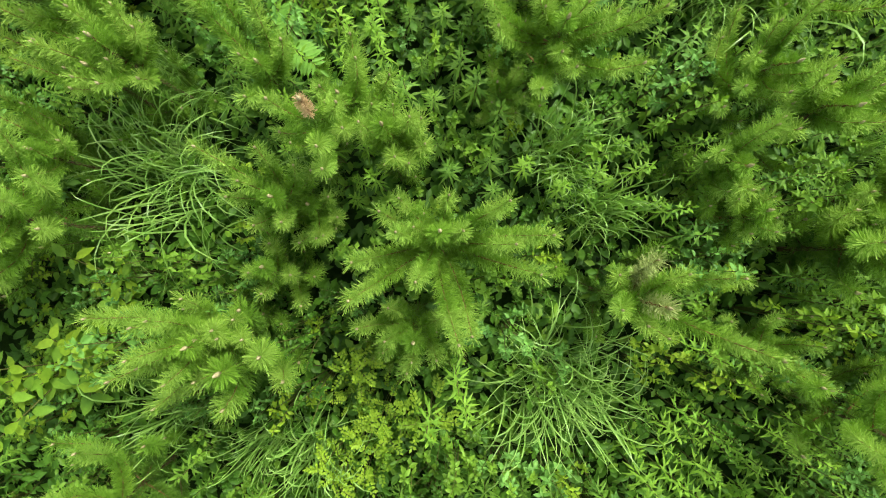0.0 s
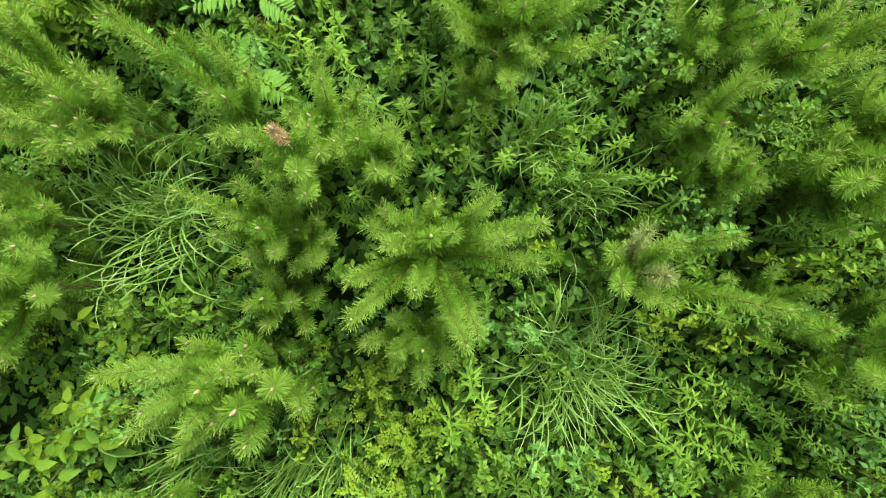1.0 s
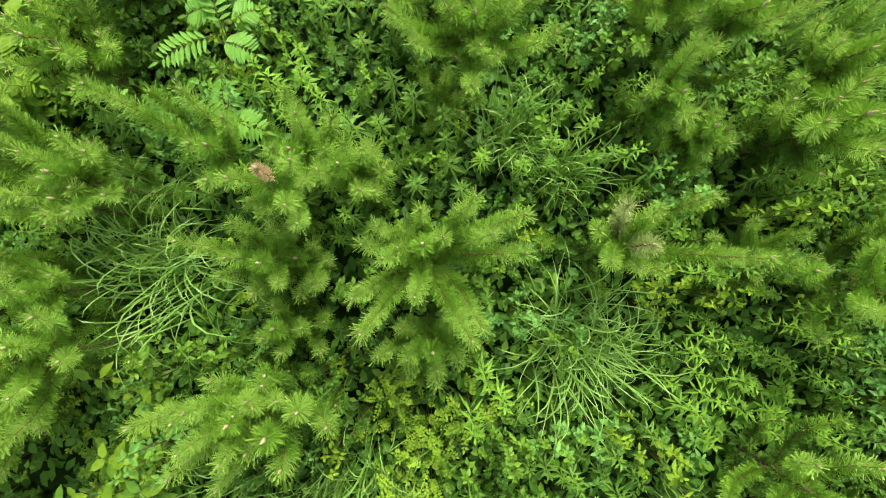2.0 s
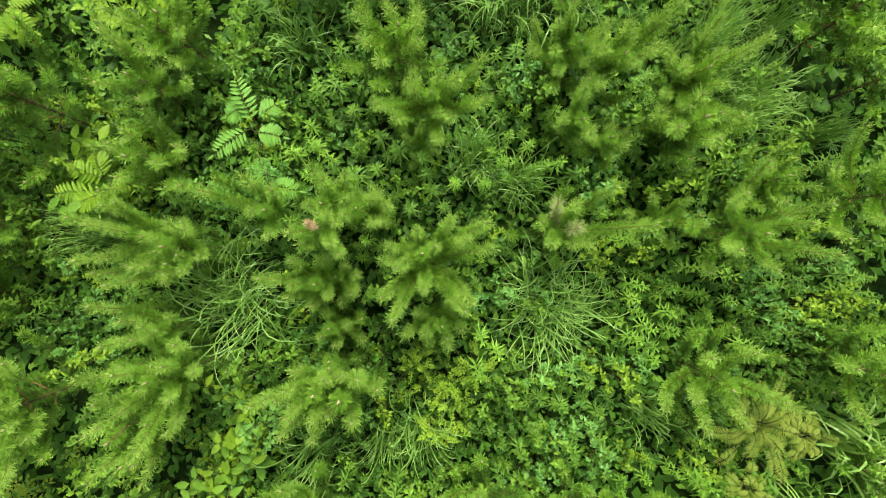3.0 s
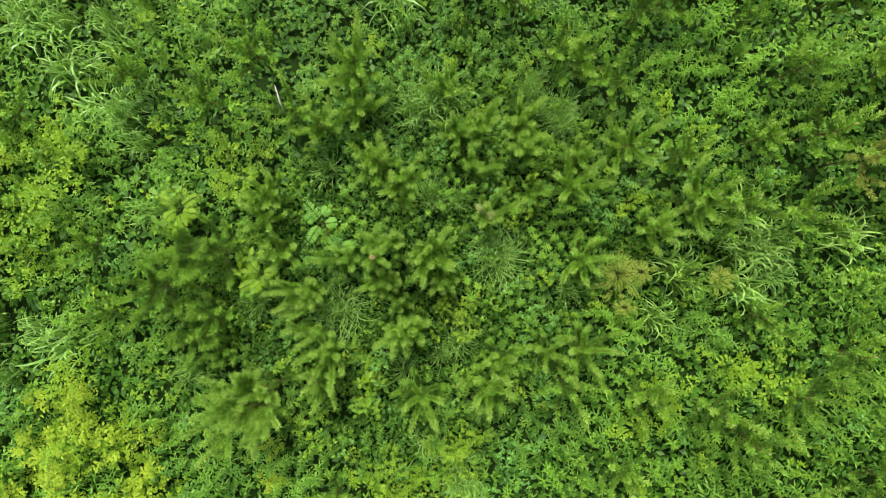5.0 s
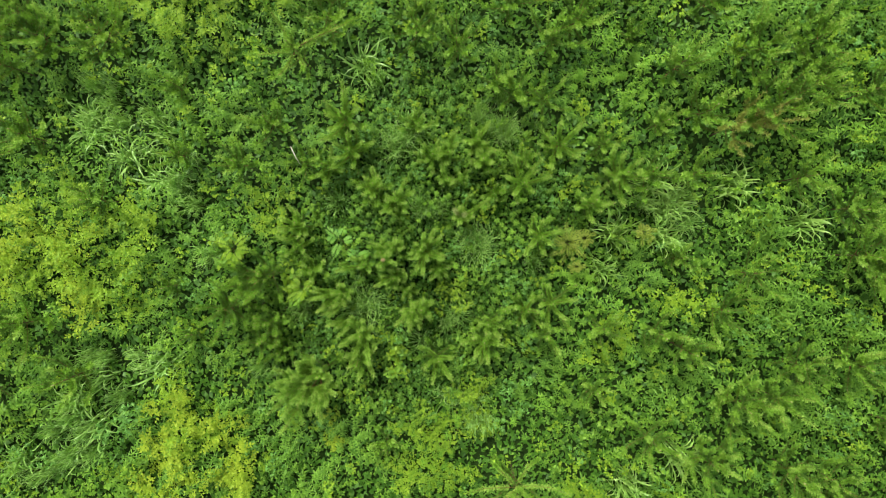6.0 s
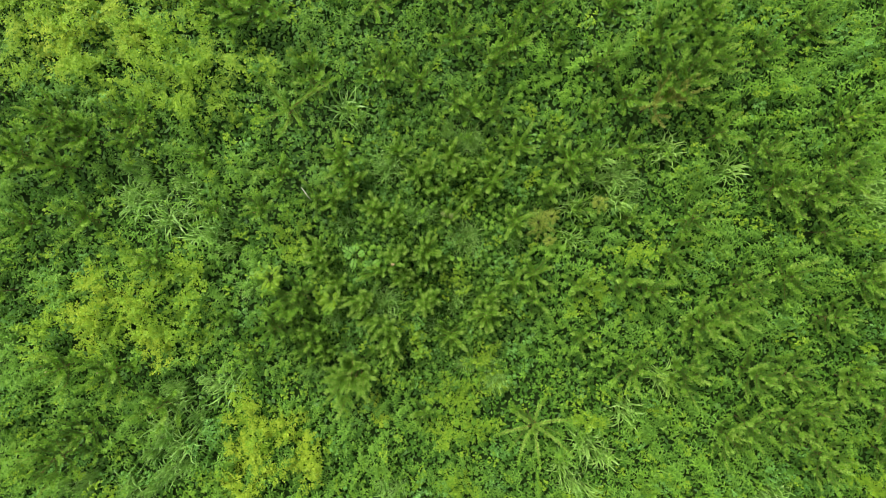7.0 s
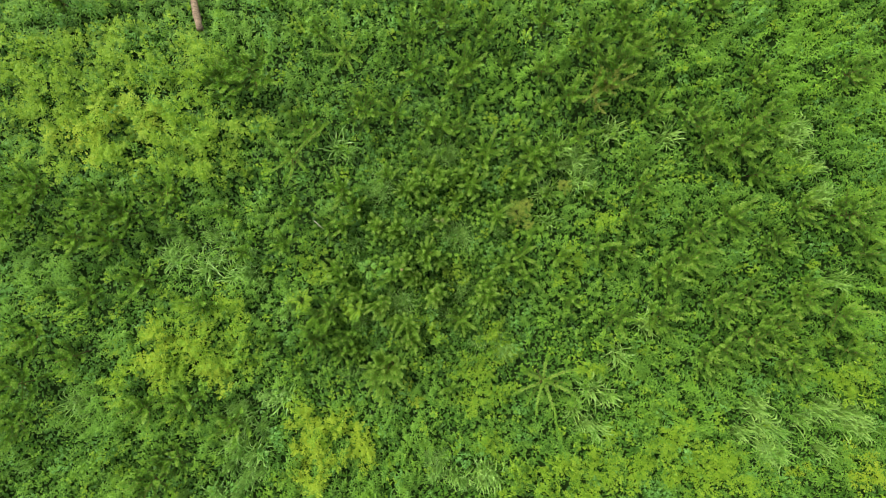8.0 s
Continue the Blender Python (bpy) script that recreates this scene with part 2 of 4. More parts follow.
# ---- pines ----
def pine_bough(wood, needles, rng, start, az, length, rise, bare, laterals, needle, width, dense, fine):
    """One branch: it runs out from the trunk bare and red-brown, then clothed with needles, turns up at its end, and bears paired side shoots."""
    n = 6 if fine else 4
    f = np.linspace(0, 1, n)[:, None]
    bend = rng.normal(0, 0.10)
    flat = around(az, 0)
    sidew = np.array([-flat[1], flat[0], 0])
    up = np.array([0, 0, 1.0])
    lift = math.tan(rise) * 0.8 * f + rng.uniform(0.6, 1.25) * min(1.0, 0.28 / length) * f ** 4
    pts = np.asarray(start) + flat * length * f + sidew * bend * length * f ** 2 + up * length * lift
    tube(wood, pts, np.linspace(0.0050, 0.0016, n) * (0.7 + length), 4 if fine else 3)

    def clothe(line, frm):
        k = frm * (len(line) - 1)
        i = min(int(k), len(line) - 2)
        line = np.concatenate([[line[i] + (line[i + 1] - line[i]) * (k - i)], line[i + 1:]])
        run = np.sum(np.linalg.norm(np.diff(line, axis=0), axis=1))
        brush(needles, rng, line, dense * run, needle, width, 0, 1)

    clothe(pts, bare)
    ends = [pts[-1]]
    for k in range(laterals):
        q = (0.45 if k < 2 else 0.7) * (n - 1)
        i = int(q)
        p = pts[i] + (pts[i + 1] - pts[i]) * (q - i)
        a = az + (1 if k % 2 else -1) * rng.uniform(0.6, 1.0)
        ll = min(length * rng.uniform(0.34, 0.5), 0.24) * (1.0 if k < 2 else 0.7)
        h = np.linspace(0, 1, 4 if fine else 3)[:, None]
        line = p + around(a, rise + 0.1) * ll * h + up * ll * 0.5 * h ** 2
        tube(wood, line, np.linspace(0.0036, 0.0016, len(h)), 3)
        clothe(line, 0.12)
        ends.append(line[-1])
    if fine:
        for e in ends[:1 if fine == 1 else 3]:
            tube(wood, [e, e + up * 0.012, e + up * 0.03], [0.0045, 0.006, 0.001], 4, 1)


def pine(seed, radius, height, label, whorl=None, fine=2, tip=None, group="young pines", bare=0.0, dark=False):
    """A young pine: a leader with its candle, and whorls of boughs; whorl gives the azimuth and length of the upper boughs."""
    rng = np.random.default_rng(seed)
    root = thing("pine_tree", label, "pine tree", group)
    lean = rng.normal(0, 0.03, 2)
    f = np.linspace(0, 1, 5)
    stem = np.stack([lean[0] * f ** 2, lean[1] * f ** 2, -0.04 + (height + 0.04) * f], 1)
    trunk = Geo()
    tube(trunk, stem, np.linspace(0.011, 0.006, 5) * (0.6 + height * 0.5), 6)
    part("trunk", trunk, [BARK], root)
    dense, width = ((3600, 0.0026), (1800, 0.0042), (560, 0.0115))[2 - fine]
    needle = rng.uniform(0.048, 0.058)
    clothes = Geo()
    brush(clothes, rng, stem[1:], dense * height * 0.5, needle, width)
    part("stem_needles", clothes, [NEEDLE], root)
    boughs = []
    if whorl:
        for az, ln in whorl:
            boughs.append((0.80 + rng.uniform(-0.03, 0.05), radians(az), ln, radians(rng.uniform(14, 32)), max(bare, 0.13), 4 if bare else 2 if ln > 0.42 and tip != NEEDLE_TIP else 0,
                           NEEDLE_PALE if tip == NEEDLE_PALE and not boughs else tip if tip in (NEEDLE_BROWN, NEEDLE_TIP) else NEEDLE if dark else NEEDLE_YOUNG))
        for k in range(5 if len(whorl) > 5 and not bare else 3):
            boughs.append((0.9, 2.1 * k + rng.uniform(0, 1.2), rng.uniform(0.08, 0.15), radians(rng.uniform(38, 58)), 0.1, 0, tip if tip in (NEEDLE_BROWN, NEEDLE_TIP) else NEEDLE if dark else NEEDLE_YOUNG))
        for az, ln in whorl:
            if rng.uniform() < 0.3:
                boughs.append((0.55 + rng.uniform(-0.06, 0.06), radians(az + rng.normal(0, 22)), ln * rng.uniform(0.7, 1.0), radians(rng.uniform(12, 26)), 0.2, 0, NEEDLE))
    else:
        n = rng.integers(4, 7)
        a0 = rng.uniform(0, 6.28)
        for k in range(n):
            boughs.append((0.86, a0 + 6.28 * k / n + rng.normal(0, 0.2), radius * rng.uniform(0.45, 0.8), radians(rng.uniform(20, 40)), 0.08, 0 if radius < 0.55 else 2, NEEDLE if dark or not fine and rng.uniform() < 0.4 else NEEDLE_YOUNG))
        n = int(4 + radius * 4)
        a0 = rng.uniform(0, 6.28)
        for k in range(n):
            boughs.append((0.60 + rng.uniform(-0.07, 0.07), a0 + 6.28 * k / n + rng.normal(0, 0.2), radius * rng.uniform(0.75, 1.1), radians(rng.uniform(14, 34)), 0.12,
                           2 if radius > 0.55 else 0, NEEDLE if dark or rng.uniform() < (0.6 if fine else 0.85) else NEEDLE_YOUNG))
    n = 3 if fine else 1
    a0 = rng.uniform(0, 6.28)
    for k in range(n):
        boughs.append((0.3 + rng.uniform(-0.06, 0.06), a0 + 6.28 * k / n + rng.normal(0, 0.3), radius * rng.uniform(0.5, 0.9), radians(rng.uniform(8, 25)), 0.15, 0, NEEDLE))
    for h, az, ln, rise, bare_end, lat, mat in boughs:
        start = (lean[0] * h * h, lean[1] * h * h, height * h)
        wood, needles = Geo(), Geo()
        pine_bough(wood, needles, rng, start, az, ln, rise, bare_end, lat, needle, width, dense, fine)
        if fine:
            bough = part("branch", wood, [SHOOT if h > 0.5 else BARK, BUD], root)
            part("needles", needles, [mat, mat if mat == NEEDLE_PALE else NEEDLE_TIP if mat == NEEDLE_YOUNG else NEEDLE_YOUNG], bough)
        else:
            v, t, m = needles.arrays()
            wood.add(v, t, 1)
            wood.m[-1] = m + 1
            part("branch", wood, [SHOOT, mat, mat if mat == NEEDLE_BROWN else NEEDLE_TIP if mat == NEEDLE_YOUNG else NEEDLE_YOUNG], root)
    leader = Geo()
    top = stem[-1] + np.stack([rng.normal(0, 0.02) * f, rng.normal(0, 0.02) * f, 0.12 * f], 1)
    tube(leader, top, np.linspace(0.007, 0.004, 5), 5)
    tube(leader, [top[-1], top[-1] + (0, 0, 0.02), top[-1] + (0, 0, 0.05)], [0.006, 0.008, 0.002], 5, 2)
    brush(leader, rng, top, dense * 0.15, needle * (0.6 if tip == NEEDLE_DRY else 1.0), width, 1)
    part("leader_shoot", leader, [SHOOT, tip or NEEDLE_YOUNG, BUD], root)
    return root


def stand(ob, x, y, turn=0.0, size=1.0):
    ob.matrix_basis = pose(x, y, ground_height(x, y), 0, 0, turn) @ Matrix.Scale(size, 4)
    return ob


# pines whose upper boughs can be told apart: x, y, height, azimuth and length of each bough
HEROES = []
HEROES.append((-1.18, 0.71, 0.92, [(142, 0.35), (155, 0.41), (132, 0.46), (-176, 0.2), (-30, 0.13), (63, 0.15), (-136, 0.15), (113, 0.4)], ''))
HEROES.append((-0.34, 0.6, 0.85, [(86, 0.21), (30, 0.18), (165, 0.12), (-15, 0.09), (-109, 0.16)], ''))
HEROES.append((-0.21, 0.36, 0.85, [(97, 0.13), (35, 0.14), (-12, 0.13), (155, 0.13), (-54, 0.11)], ''))
HEROES.append((-0.63, 0.22, 0.9, [(153, 0.26), (123, 0.18), (178, 0.17), (45, 0.15), (-134, 0.15)], ''))
HEROES.append((-0.55, 0.16, 0.62, [(-155, 0.14), (-106, 0.15), (-69, 0.13), (-24, 0.11)], ''))
HEROES.append((-0.02, -0.0, 1.0, [(154, 0.22), (126, 0.2), (78, 0.17), (29, 0.26), (9, 0.38), (-4, 0.25), (-19, 0.36), (-55, 0.32), (-167, 0.29), (-147, 0.33), (-90, 0.32)], ''))
HEROES.append((0.4, 0.78, 0.95, [(163, 0.29), (-179, 0.23), (-108, 0.25), (-70, 0.16), (-36, 0.3), (1, 0.18), (4, 0.33), (114, 0.15)], ''))
HEROES.append((-0.88, -0.29, 1.0, [(159, 0.29), (164, 0.2), (-154, 0.19), (-156, 0.26), (-111, 0.26), (-72, 0.11), (8, 0.16), (35, 0.12), (117, 0.16)], ''))
HEROES.append((-0.51, 0.43, 1.2, [(-52, 0.11), (-69, 0.2), (-160, 0.11), (55, 0.09)], 'dry'))
HEROES.append((-0.69, 0.64, 0.85, [(132, 0.39), (94, 0.21), (71, 0.13)], ''))
HEROES.append((0.74, -0.2, 0.85, [(81, 0.16), (-26, 0.42), (26, 0.34), (133, 0.14), (-66, 0.16)], 'pale'))
HEROES.append((1.12, 0.36, 0.78, [(174, 0.1), (-108, 0.13), (44, 0.19), (-68, 0.11)], ''))
HEROES.append((1.45, 0.5, 0.88, [(27, 0.31), (8, 0.35), (-179, 0.12), (-155, 0.17), (86, 0.14), (-15, 0.21)], ''))
HEROES.append((-1.34, 0.65, 0.85, [(164, 0.32), (151, 0.21), (180, 0.27)], ''))
HEROES.append((-1.5, 0.35, 0.8, [(124, 0.35), (140, 0.23), (171, 0.26)], ''))
HEROES.append((-0.13, -0.28, 0.75, [(-140, 0.15), (-104, 0.16), (-41, 0.14), (175, 0.21), (138, 0.14)], ''))
HEROES.append((-2.44, 0.36, 0.92, [(80, 0.37), (122, 0.32), (154, 0.55), (-140, 0.49), (-75, 0.2), (-129, 0.32), (140, 0.67), (-172, 0.44)], 'bare'))
HEROES.append((-1.57, 0.09, 1.05, [(144, 0.32), (-175, 0.32), (-132, 0.36), (-94, 0.26), (-17, 0.2), (34, 0.26), (82, 0.3)], ''))
HEROES.append((1.85, 0.23, 0.78, [(128, 0.2), (-138, 0.25), (-83, 0.32), (-2, 0.28), (47, 0.27), (-178, 0.23)], ''))
HEROES.append((-1.58, 1.83, 0.95, [(131, 0.58), (150, 0.64), (165, 0.5), (-170, 0.45), (114, 0.57), (-156, 0.32), (-15, 0.27)], 'dark'))
HEROES.append((4.13, -2.95, 1.05, [(-33, 0.76), (-62, 0.52), (-7, 0.51), (130, 0.37), (-151, 0.5), (-56, 0.85)], 'brown'))
HEROES.append((3.95, 2.55, 1.25, [(60, 0.53), (-37, 0.52), (167, 0.54), (-154, 0.64), (-109, 0.51), (21, 0.6), (114, 0.6)], 'light'))
HEROES.append((-2.21, -3.03, 1.25, [(72, 0.62), (116, 0.75), (163, 0.63), (-147, 0.67), (-95, 0.7), (-42, 0.69), (16, 0.67)], 'light'))
HEROES.append((1.53, 3.25, 1.25, [(63, 0.7), (-37, 0.73), (-36, 1.07), (-165, 0.67), (141, 0.65), (-115, 0.51)], 'light'))
HEROES.append((-2.78, 0.42, 0.9, [(75, 0.55), (11, 0.61), (-53, 0.54), (-110, 0.5), (-169, 0.62), (146, 0.53)], ''))
HERO_LABEL = "young green pine with radiating bottlebrush shoots among herbs"
for k, (x, y, h, boughs, extra) in enumerate(HEROES):
    label = {"light": "pale yellow-green young pine with long radiating shoots", "dark": "dark green young pine with long spreading boughs", "bare": "large young pine with bare reddish inner branches", "brown": "browning young pine with yellow-brown needles", "dry": "young pine with a dry rust-brown leader tip", "pale": "young pine with a pale straw-coloured leader shoot"}.get(extra, HERO_LABEL)
    reach = max(ln for _, ln in boughs)
    stand(pine(100 + k, reach * 0.75, h, label, boughs, 2 if abs(x) < 2 and abs(y) < 1.2 else 1 if abs(x) < 2.9 and abs(y) < 2.3 else 0, {"dry": NEEDLE_DRY, "pale": NEEDLE_PALE, "brown": NEEDLE_BROWN, "light": NEEDLE_TIP}.get(extra), "young pines", 0.45 if extra == "bare" else 0.0, extra == "dark"), x, y)

# the others: x, y, crown radius
PINES_A = [
    (1.68, 0, 0.22), (1.34, -0.41, 0.24), (1.26, 0.15, 0.18), (0.24, 0.67, 0.12), (-0.67, -0.1, 0.18), (-0.28, -0.48, 0.12),
    (-0.81, -0.45, 0.18), (-1.01, 1.73, 0.35), (-0.71, 1.89, 0.27), (-1.19, 1.31, 0.27), (0.4, 1.19, 0.27), (2.97, -0.3, 0.43),
    (2.5, -0.88, 0.43), (1.69, -0.7, 0.39), (2.04, -0.53, 0.23), (2.85, 0.12, 0.35), (1.27, 0.71, 0.27), (1.15, -1.38, 0.35),
    (1.98, -1.76, 0.31), (2.56, -1.93, 0.39), (-1.97, -0.05, 0.27), (-1.32, -1.02, 0.43), (-0.39, -1.42, 0.27),
]
PINES_B = [
    (0.06, -1.79, 0.35), (-0.69, -1.5, 0.31), (1.79, -2.42, 0.23), (-2.56, 1.45, 0.35), (-2.24, 1.4, 0.31), (-2.54, 1.1, 0.23),
    (0.29, 1.98, 0.27), (1.56, 1.16, 0.23), (2.85, -1.44, 0.35), (0.38, 3.04, 0.39), (-0.4, 3.15, 0.39), (-2.39, 2.08, 0.5),
    (-3.06, 2.39, 0.28), (-0.52, 2.87, 0.33), (1.02, 2.11, 0.39), (0.7, 1.78, 0.33), (0.15, 2.3, 0.44), (2.83, 0.47, 0.33),
    (4.48, -1.75, 0.39), (4.58, -0.89, 0.28), (3.63, -1.99, 0.28), (2.92, -1.87, 0.44), (2.81, -2.25, 0.39), (3.2, -2.86, 0.5),
    (-0.08, -2.23, 0.33), (0.43, -2.96, 0.33), (1.66, -4.3, 0.5),
]
PINES_C = [
    (0.85, -3.67, 0.33), (-0.77, 4.05, 0.33), (-2.58, 3.06, 0.28), (2, -3.37, 0.33), (-0.24, 7.38, 0.57), (-0.37, 6.78, 0.57),
    (0.15, 5.96, 0.57), (-1.02, 7, 0.47), (2.2, 3.2, 0.52), (2.83, 2, 0.52), (3.22, 0.14, 0.57), (3.78, 0.1, 0.47),
    (0.08, 4.62, 0.28), (-1.8, 6.17, 0.47), (-2.06, 6.47, 0.43), (-2.05, 4.74, 0.33), (4.67, -3.35, 0.71), (4.11, -2.45, 0.38),
    (5.8, -4.5, 0.47), (4.7, -1.7, 0.38), (5.92, -3.25, 0.57), (6.58, -5.18, 0.47), (4.13, -5.25, 0.57), (4.08, -4.3, 0.47),
    (3.58, -6.29, 0.66), (3.15, -6.96, 0.47), (1.63, -5.89, 0.57), (2.4, -4.41, 0.47), (2.06, -6.53, 0.47), (1.64, -7.62, 0.57),
]
PINES_D = [
    (0.98, -5.68, 0.47), (-0.37, -5.39, 0.57), (0.16, -6.64, 0.57), (0.39, -7.28, 0.57), (-0.79, -6.91, 0.47), (-0.13, -7.99, 0.57),
    (0.35, -2.09, 0.47), (-5.61, 4.68, 0.57), (-4.53, 5.55, 0.38), (-4.47, 3.52, 0.38), (-0.43, -3.35, 0.38), (0.88, -4.2, 0.38),
    (3.22, 4.52, 0.68), (2.86, 5.09, 0.56), (-0.04, 6.86, 0.62), (-0.17, 8.89, 0.62), (-0.87, 9.15, 0.56), (-1.12, 7.81, 0.62),
    (-1.48, 6.98, 0.62), (-1.34, 6.23, 0.56), (3.15, 2.2, 0.5), (-2.29, 7.21, 0.5), (-4.58, 8.34, 0.74), (-5.48, 8.3, 0.56),
    (-3.53, 8.27, 0.56), (-6.13, 4.96, 0.62), (4.74, 1.22, 0.5),
]
# from (4.09, -4.67) on: extra pines added as shade, to darken this side
PINES_E = [
    (5.11, 0.65, 0.62), (3.91, 0.94, 0.5), (4.35, -6.67, 0.62), (2.62, -9.07, 0.62), (0.35, -9.26, 0.5), (1.84, -9.61, 0.5),
    (5.32, -6.48, 0.56), (5.7, -8.45, 0.56), (6.42, -5.49, 0.56), (4.09, -4.67, 0.56), (3.52, -5.68, 0.56), (3.18, -6.64, 0.56),
    (2.56, -8.05, 0.56), (1.65, -6.69, 0.56), (0.63, -5.34, 0.56), (0.7, -8.42, 0.56), (-0.5, -7.5, 0.56), (-1.19, -6.61, 0.56),
    (-0.84, -8.47, 0.56), (-0.35, -9.66, 0.5), (-0.58, -4.43, 0.5), (5.31, 0.95, 0.5), (5.06, -0.38, 0.5), (5.54, -1.57, 0.5),
    (5.36, -2.63, 0.56), (5.3, -3.66, 0.56), (4.22, -0.03, 0.5), (3.22, -1.5, 0.5), (2.95, 1.26, 0.5),
]
PINES = PINES_A + PINES_B + PINES_C + PINES_D + PINES_E
sizes = [0.18, 0.27, 0.36, 0.47, 0.6]
PINE_KIT = {}


def plant_pine(x, y, r, rng):
    near = 2 if abs(x) < 1.9 and abs(y) < 1.15 else 1 if abs(x) < 2.8 and abs(y) < 2.2 else 0
    r *= 1.0 if near else 1.05
    k = min(range(5), key=lambda i: abs(sizes[i] - r))
    kit = PINE_KIT
    dark = -2.9 < x < -1.6 and 0.8 < y < 2.5
    key = (k, int(rng.integers(0, 3)), near, dark)
    turn, size = float(rng.uniform(0, 360)), r / sizes[k] * float(rng.uniform(0.95, 1.1))
    if key not in kit:
        label = "dark green young pine with dense needles" if dark else "small young pine rising from leafy undergrowth" if sizes[k] < 0.3 else "bushy young pine with dense green needles"
        kit[key] = stand(pine(300 + 10 * k + key[1] + (50 if near else 0), sizes[k], 0.64 + 0.5 * sizes[k], label, None, near, dark=dark), x, y, turn, size)
    else:
        copy_thing(kit[key], pose(x, y, ground_height(x, y), 0, 0, turn) @ Matrix.Scale(size, 4))


rng = np.random.default_rng(5)
placed = [(x, y, 0.8 * max(ln for _, ln in boughs)) for x, y, _, boughs, _ in HEROES]
for x, y, r in PINES:
    if max(abs(x), abs(y)) > 2.6 and any(math.hypot(x - a, y - b) < 0.47 * (r + c) for a, b, c in placed):
        continue
    plant_pine(x, y, r, rng)
    placed.append((x, y, r))
# more of the plantation between and beyond them, none in the open lime and grass patches
LIME_PATCHES_A = [
    (-0.41, -0.68, 0.26), (-0.61, -0.61, 0.14), (-0.51, -0.88, 0.19), (-4.36, 1.52, 0.53), (-3.79, 2.28, 0.29), (-3.22, 2.87, 0.23),
    (-0.72, 2.35, 0.35), (1.45, -3.71, 0.29), (-3.05, 4.77, 1.08), (-3.67, 5.12, 0.59), (-2.34, 4.24, 0.59), (1.2, 6.37, 0.98),
    (1.12, 5.23, 0.59), (-1.67, -4.02, 0.39), (-2.47, -2, 0.69), (-3.01, -1.61, 0.39), (0.35, -3.21, 0.49), (1.72, 7.11, 1.14),
    (1.53, 8.11, 0.89), (2.16, 6.16, 0.76), (0.86, 8.89, 0.76), (-3.73, 5.84, 0.76), (-3.4, 4.09, 0.64),
]
LIME_PATCHES_B = [
    (-0.76, -10.31, 0.64), (-1.59, -1.92, 0.38), (-3.33, -6.41, 0.64), (-3.83, -5.21, 0.64), (-4.41, -3.5, 0.51), (2.31, 9.41, 0.89),
    (2.96, 7.99, 0.89), (3.2, 6.1, 0.76), (1.75, 4.93, 0.76), (1.44, 9.26, 0.76), (-0.66, -9.51, 0.51), (-4.53, -2.23, 0.64),
    (-3.75, -7.66, 0.76), (-4.4, -4.28, 0.64),
]
LIME_PATCHES = LIME_PATCHES_A + LIME_PATCHES_B
YELLOW_PATCHES = [
    (-4.42, 1.34, 0.69), (-4.24, 1.87, 0.39), (-4.02, 2.31, 0.35), (-4.91, 1.87, 0.35), (-4.68, 0.76, 0.39), (-3.25, -0.29, 0.35),
    (-3.07, 5.46, 0.39), (1.66, 7.13, 0.77), (1.16, 8.07, 0.57), (-3.05, 4.95, 0.45), (-3.55, 5.51, 0.45), (-3.56, 4.21, 0.38),
    (-5.55, 1.62, 0.45), (-2.78, -10.75, 0.51), (-3.19, -9.27, 0.51),
]
HERB_PATCHES = [
    (1.09, -0.9, 0.17), (1.27, -1.08, 0.15), (0.93, 0.25, 0.11), (0.02, -0.61, 0.12), (0.4, 0.26, 0.15), (0.61, 0.27, 0.14),
    (-0.58, 1.01, 0.2), (-0.89, 1.08, 0.11), (-0.3, 0.24, 0.11), (0.98, -0.21, 0.1), (1.04, -0.44, 0.12), (0.83, 0.22, 0.21),
    (1.14, -0.89, 0.26), (1.46, -1.25, 0.21), (0.97, 0.44, 0.17), (-0.41, 0.98, 0.17), (0.67, -2.01, 0.26), (1.19, -1.02, 0.36),
    (3.74, -0.84, 0.36), (0.89, -2.37, 0.3), (0.35, -3.22, 0.49), (-2.44, -2.1, 0.59), (4.29, -0.54, 0.49), (4.15, -0.82, 0.64),
    (-1.6, -1.93, 0.45), (-0.4, 0.64, 0.26), (-1.28, -2.9, 0.38), (-2.02, -6.56, 0.64), (-2.66, -1.87, 0.51), (3.75, -0.63, 0.45),
    (3.51, -1.3, 0.35), (4.54, -0.41, 0.67), (4.02, -1.11, 0.5), (6.01, -4.6, 0.42), (4.01, -1.48, 0.54), (5.09, -5.14, 0.65),
    (6.23, -7.75, 0.97), (6.24, -6.46, 0.65), (5.21, -9.12, 0.76), (5.1, -7.2, 0.54), (0.46, -9.94, 0.65),
]
TUSSOCKS_A = [
    (0.52, -0.64, 0.41), (-1.25, 0.37, 0.44), (0.53, 0.44, 0.27), (0.72, 0.18, 0.22), (-1.25, -0.75, 0.27), (-0.83, -0.91, 0.17),
    (2.02, 0.48, 0.12), (-1.25, 0.84, 0.22), (-0.09, 1.63, 0.26), (1.22, 1.3, 0.34), (2.73, 0.32, 0.21), (2.3, 0.45, 0.17),
    (2.24, -0.07, 0.26), (-1.78, 2.82, 0.21), (-1.8, 1.2, 0.21), (-0.59, -0.95, 0.26), (1.83, -2.35, 0.34), (1.25, -2.54, 0.26),
    (0.76, -1.56, 0.26), (2.72, -0.48, 0.21), (-2.98, 1.04, 0.17), (2.42, 0.01, 0.36), (-0.76, 4.04, 0.36), (-1.38, 3.56, 0.36),
    (-2.0, 3.01, 0.36), (-3.01, 1.27, 0.3), (2.52, -2.54, 0.24), (2.58, -3.26, 0.47), (-1.82, -1.51, 0.36), (-1.08, 5.24, 0.99),
]
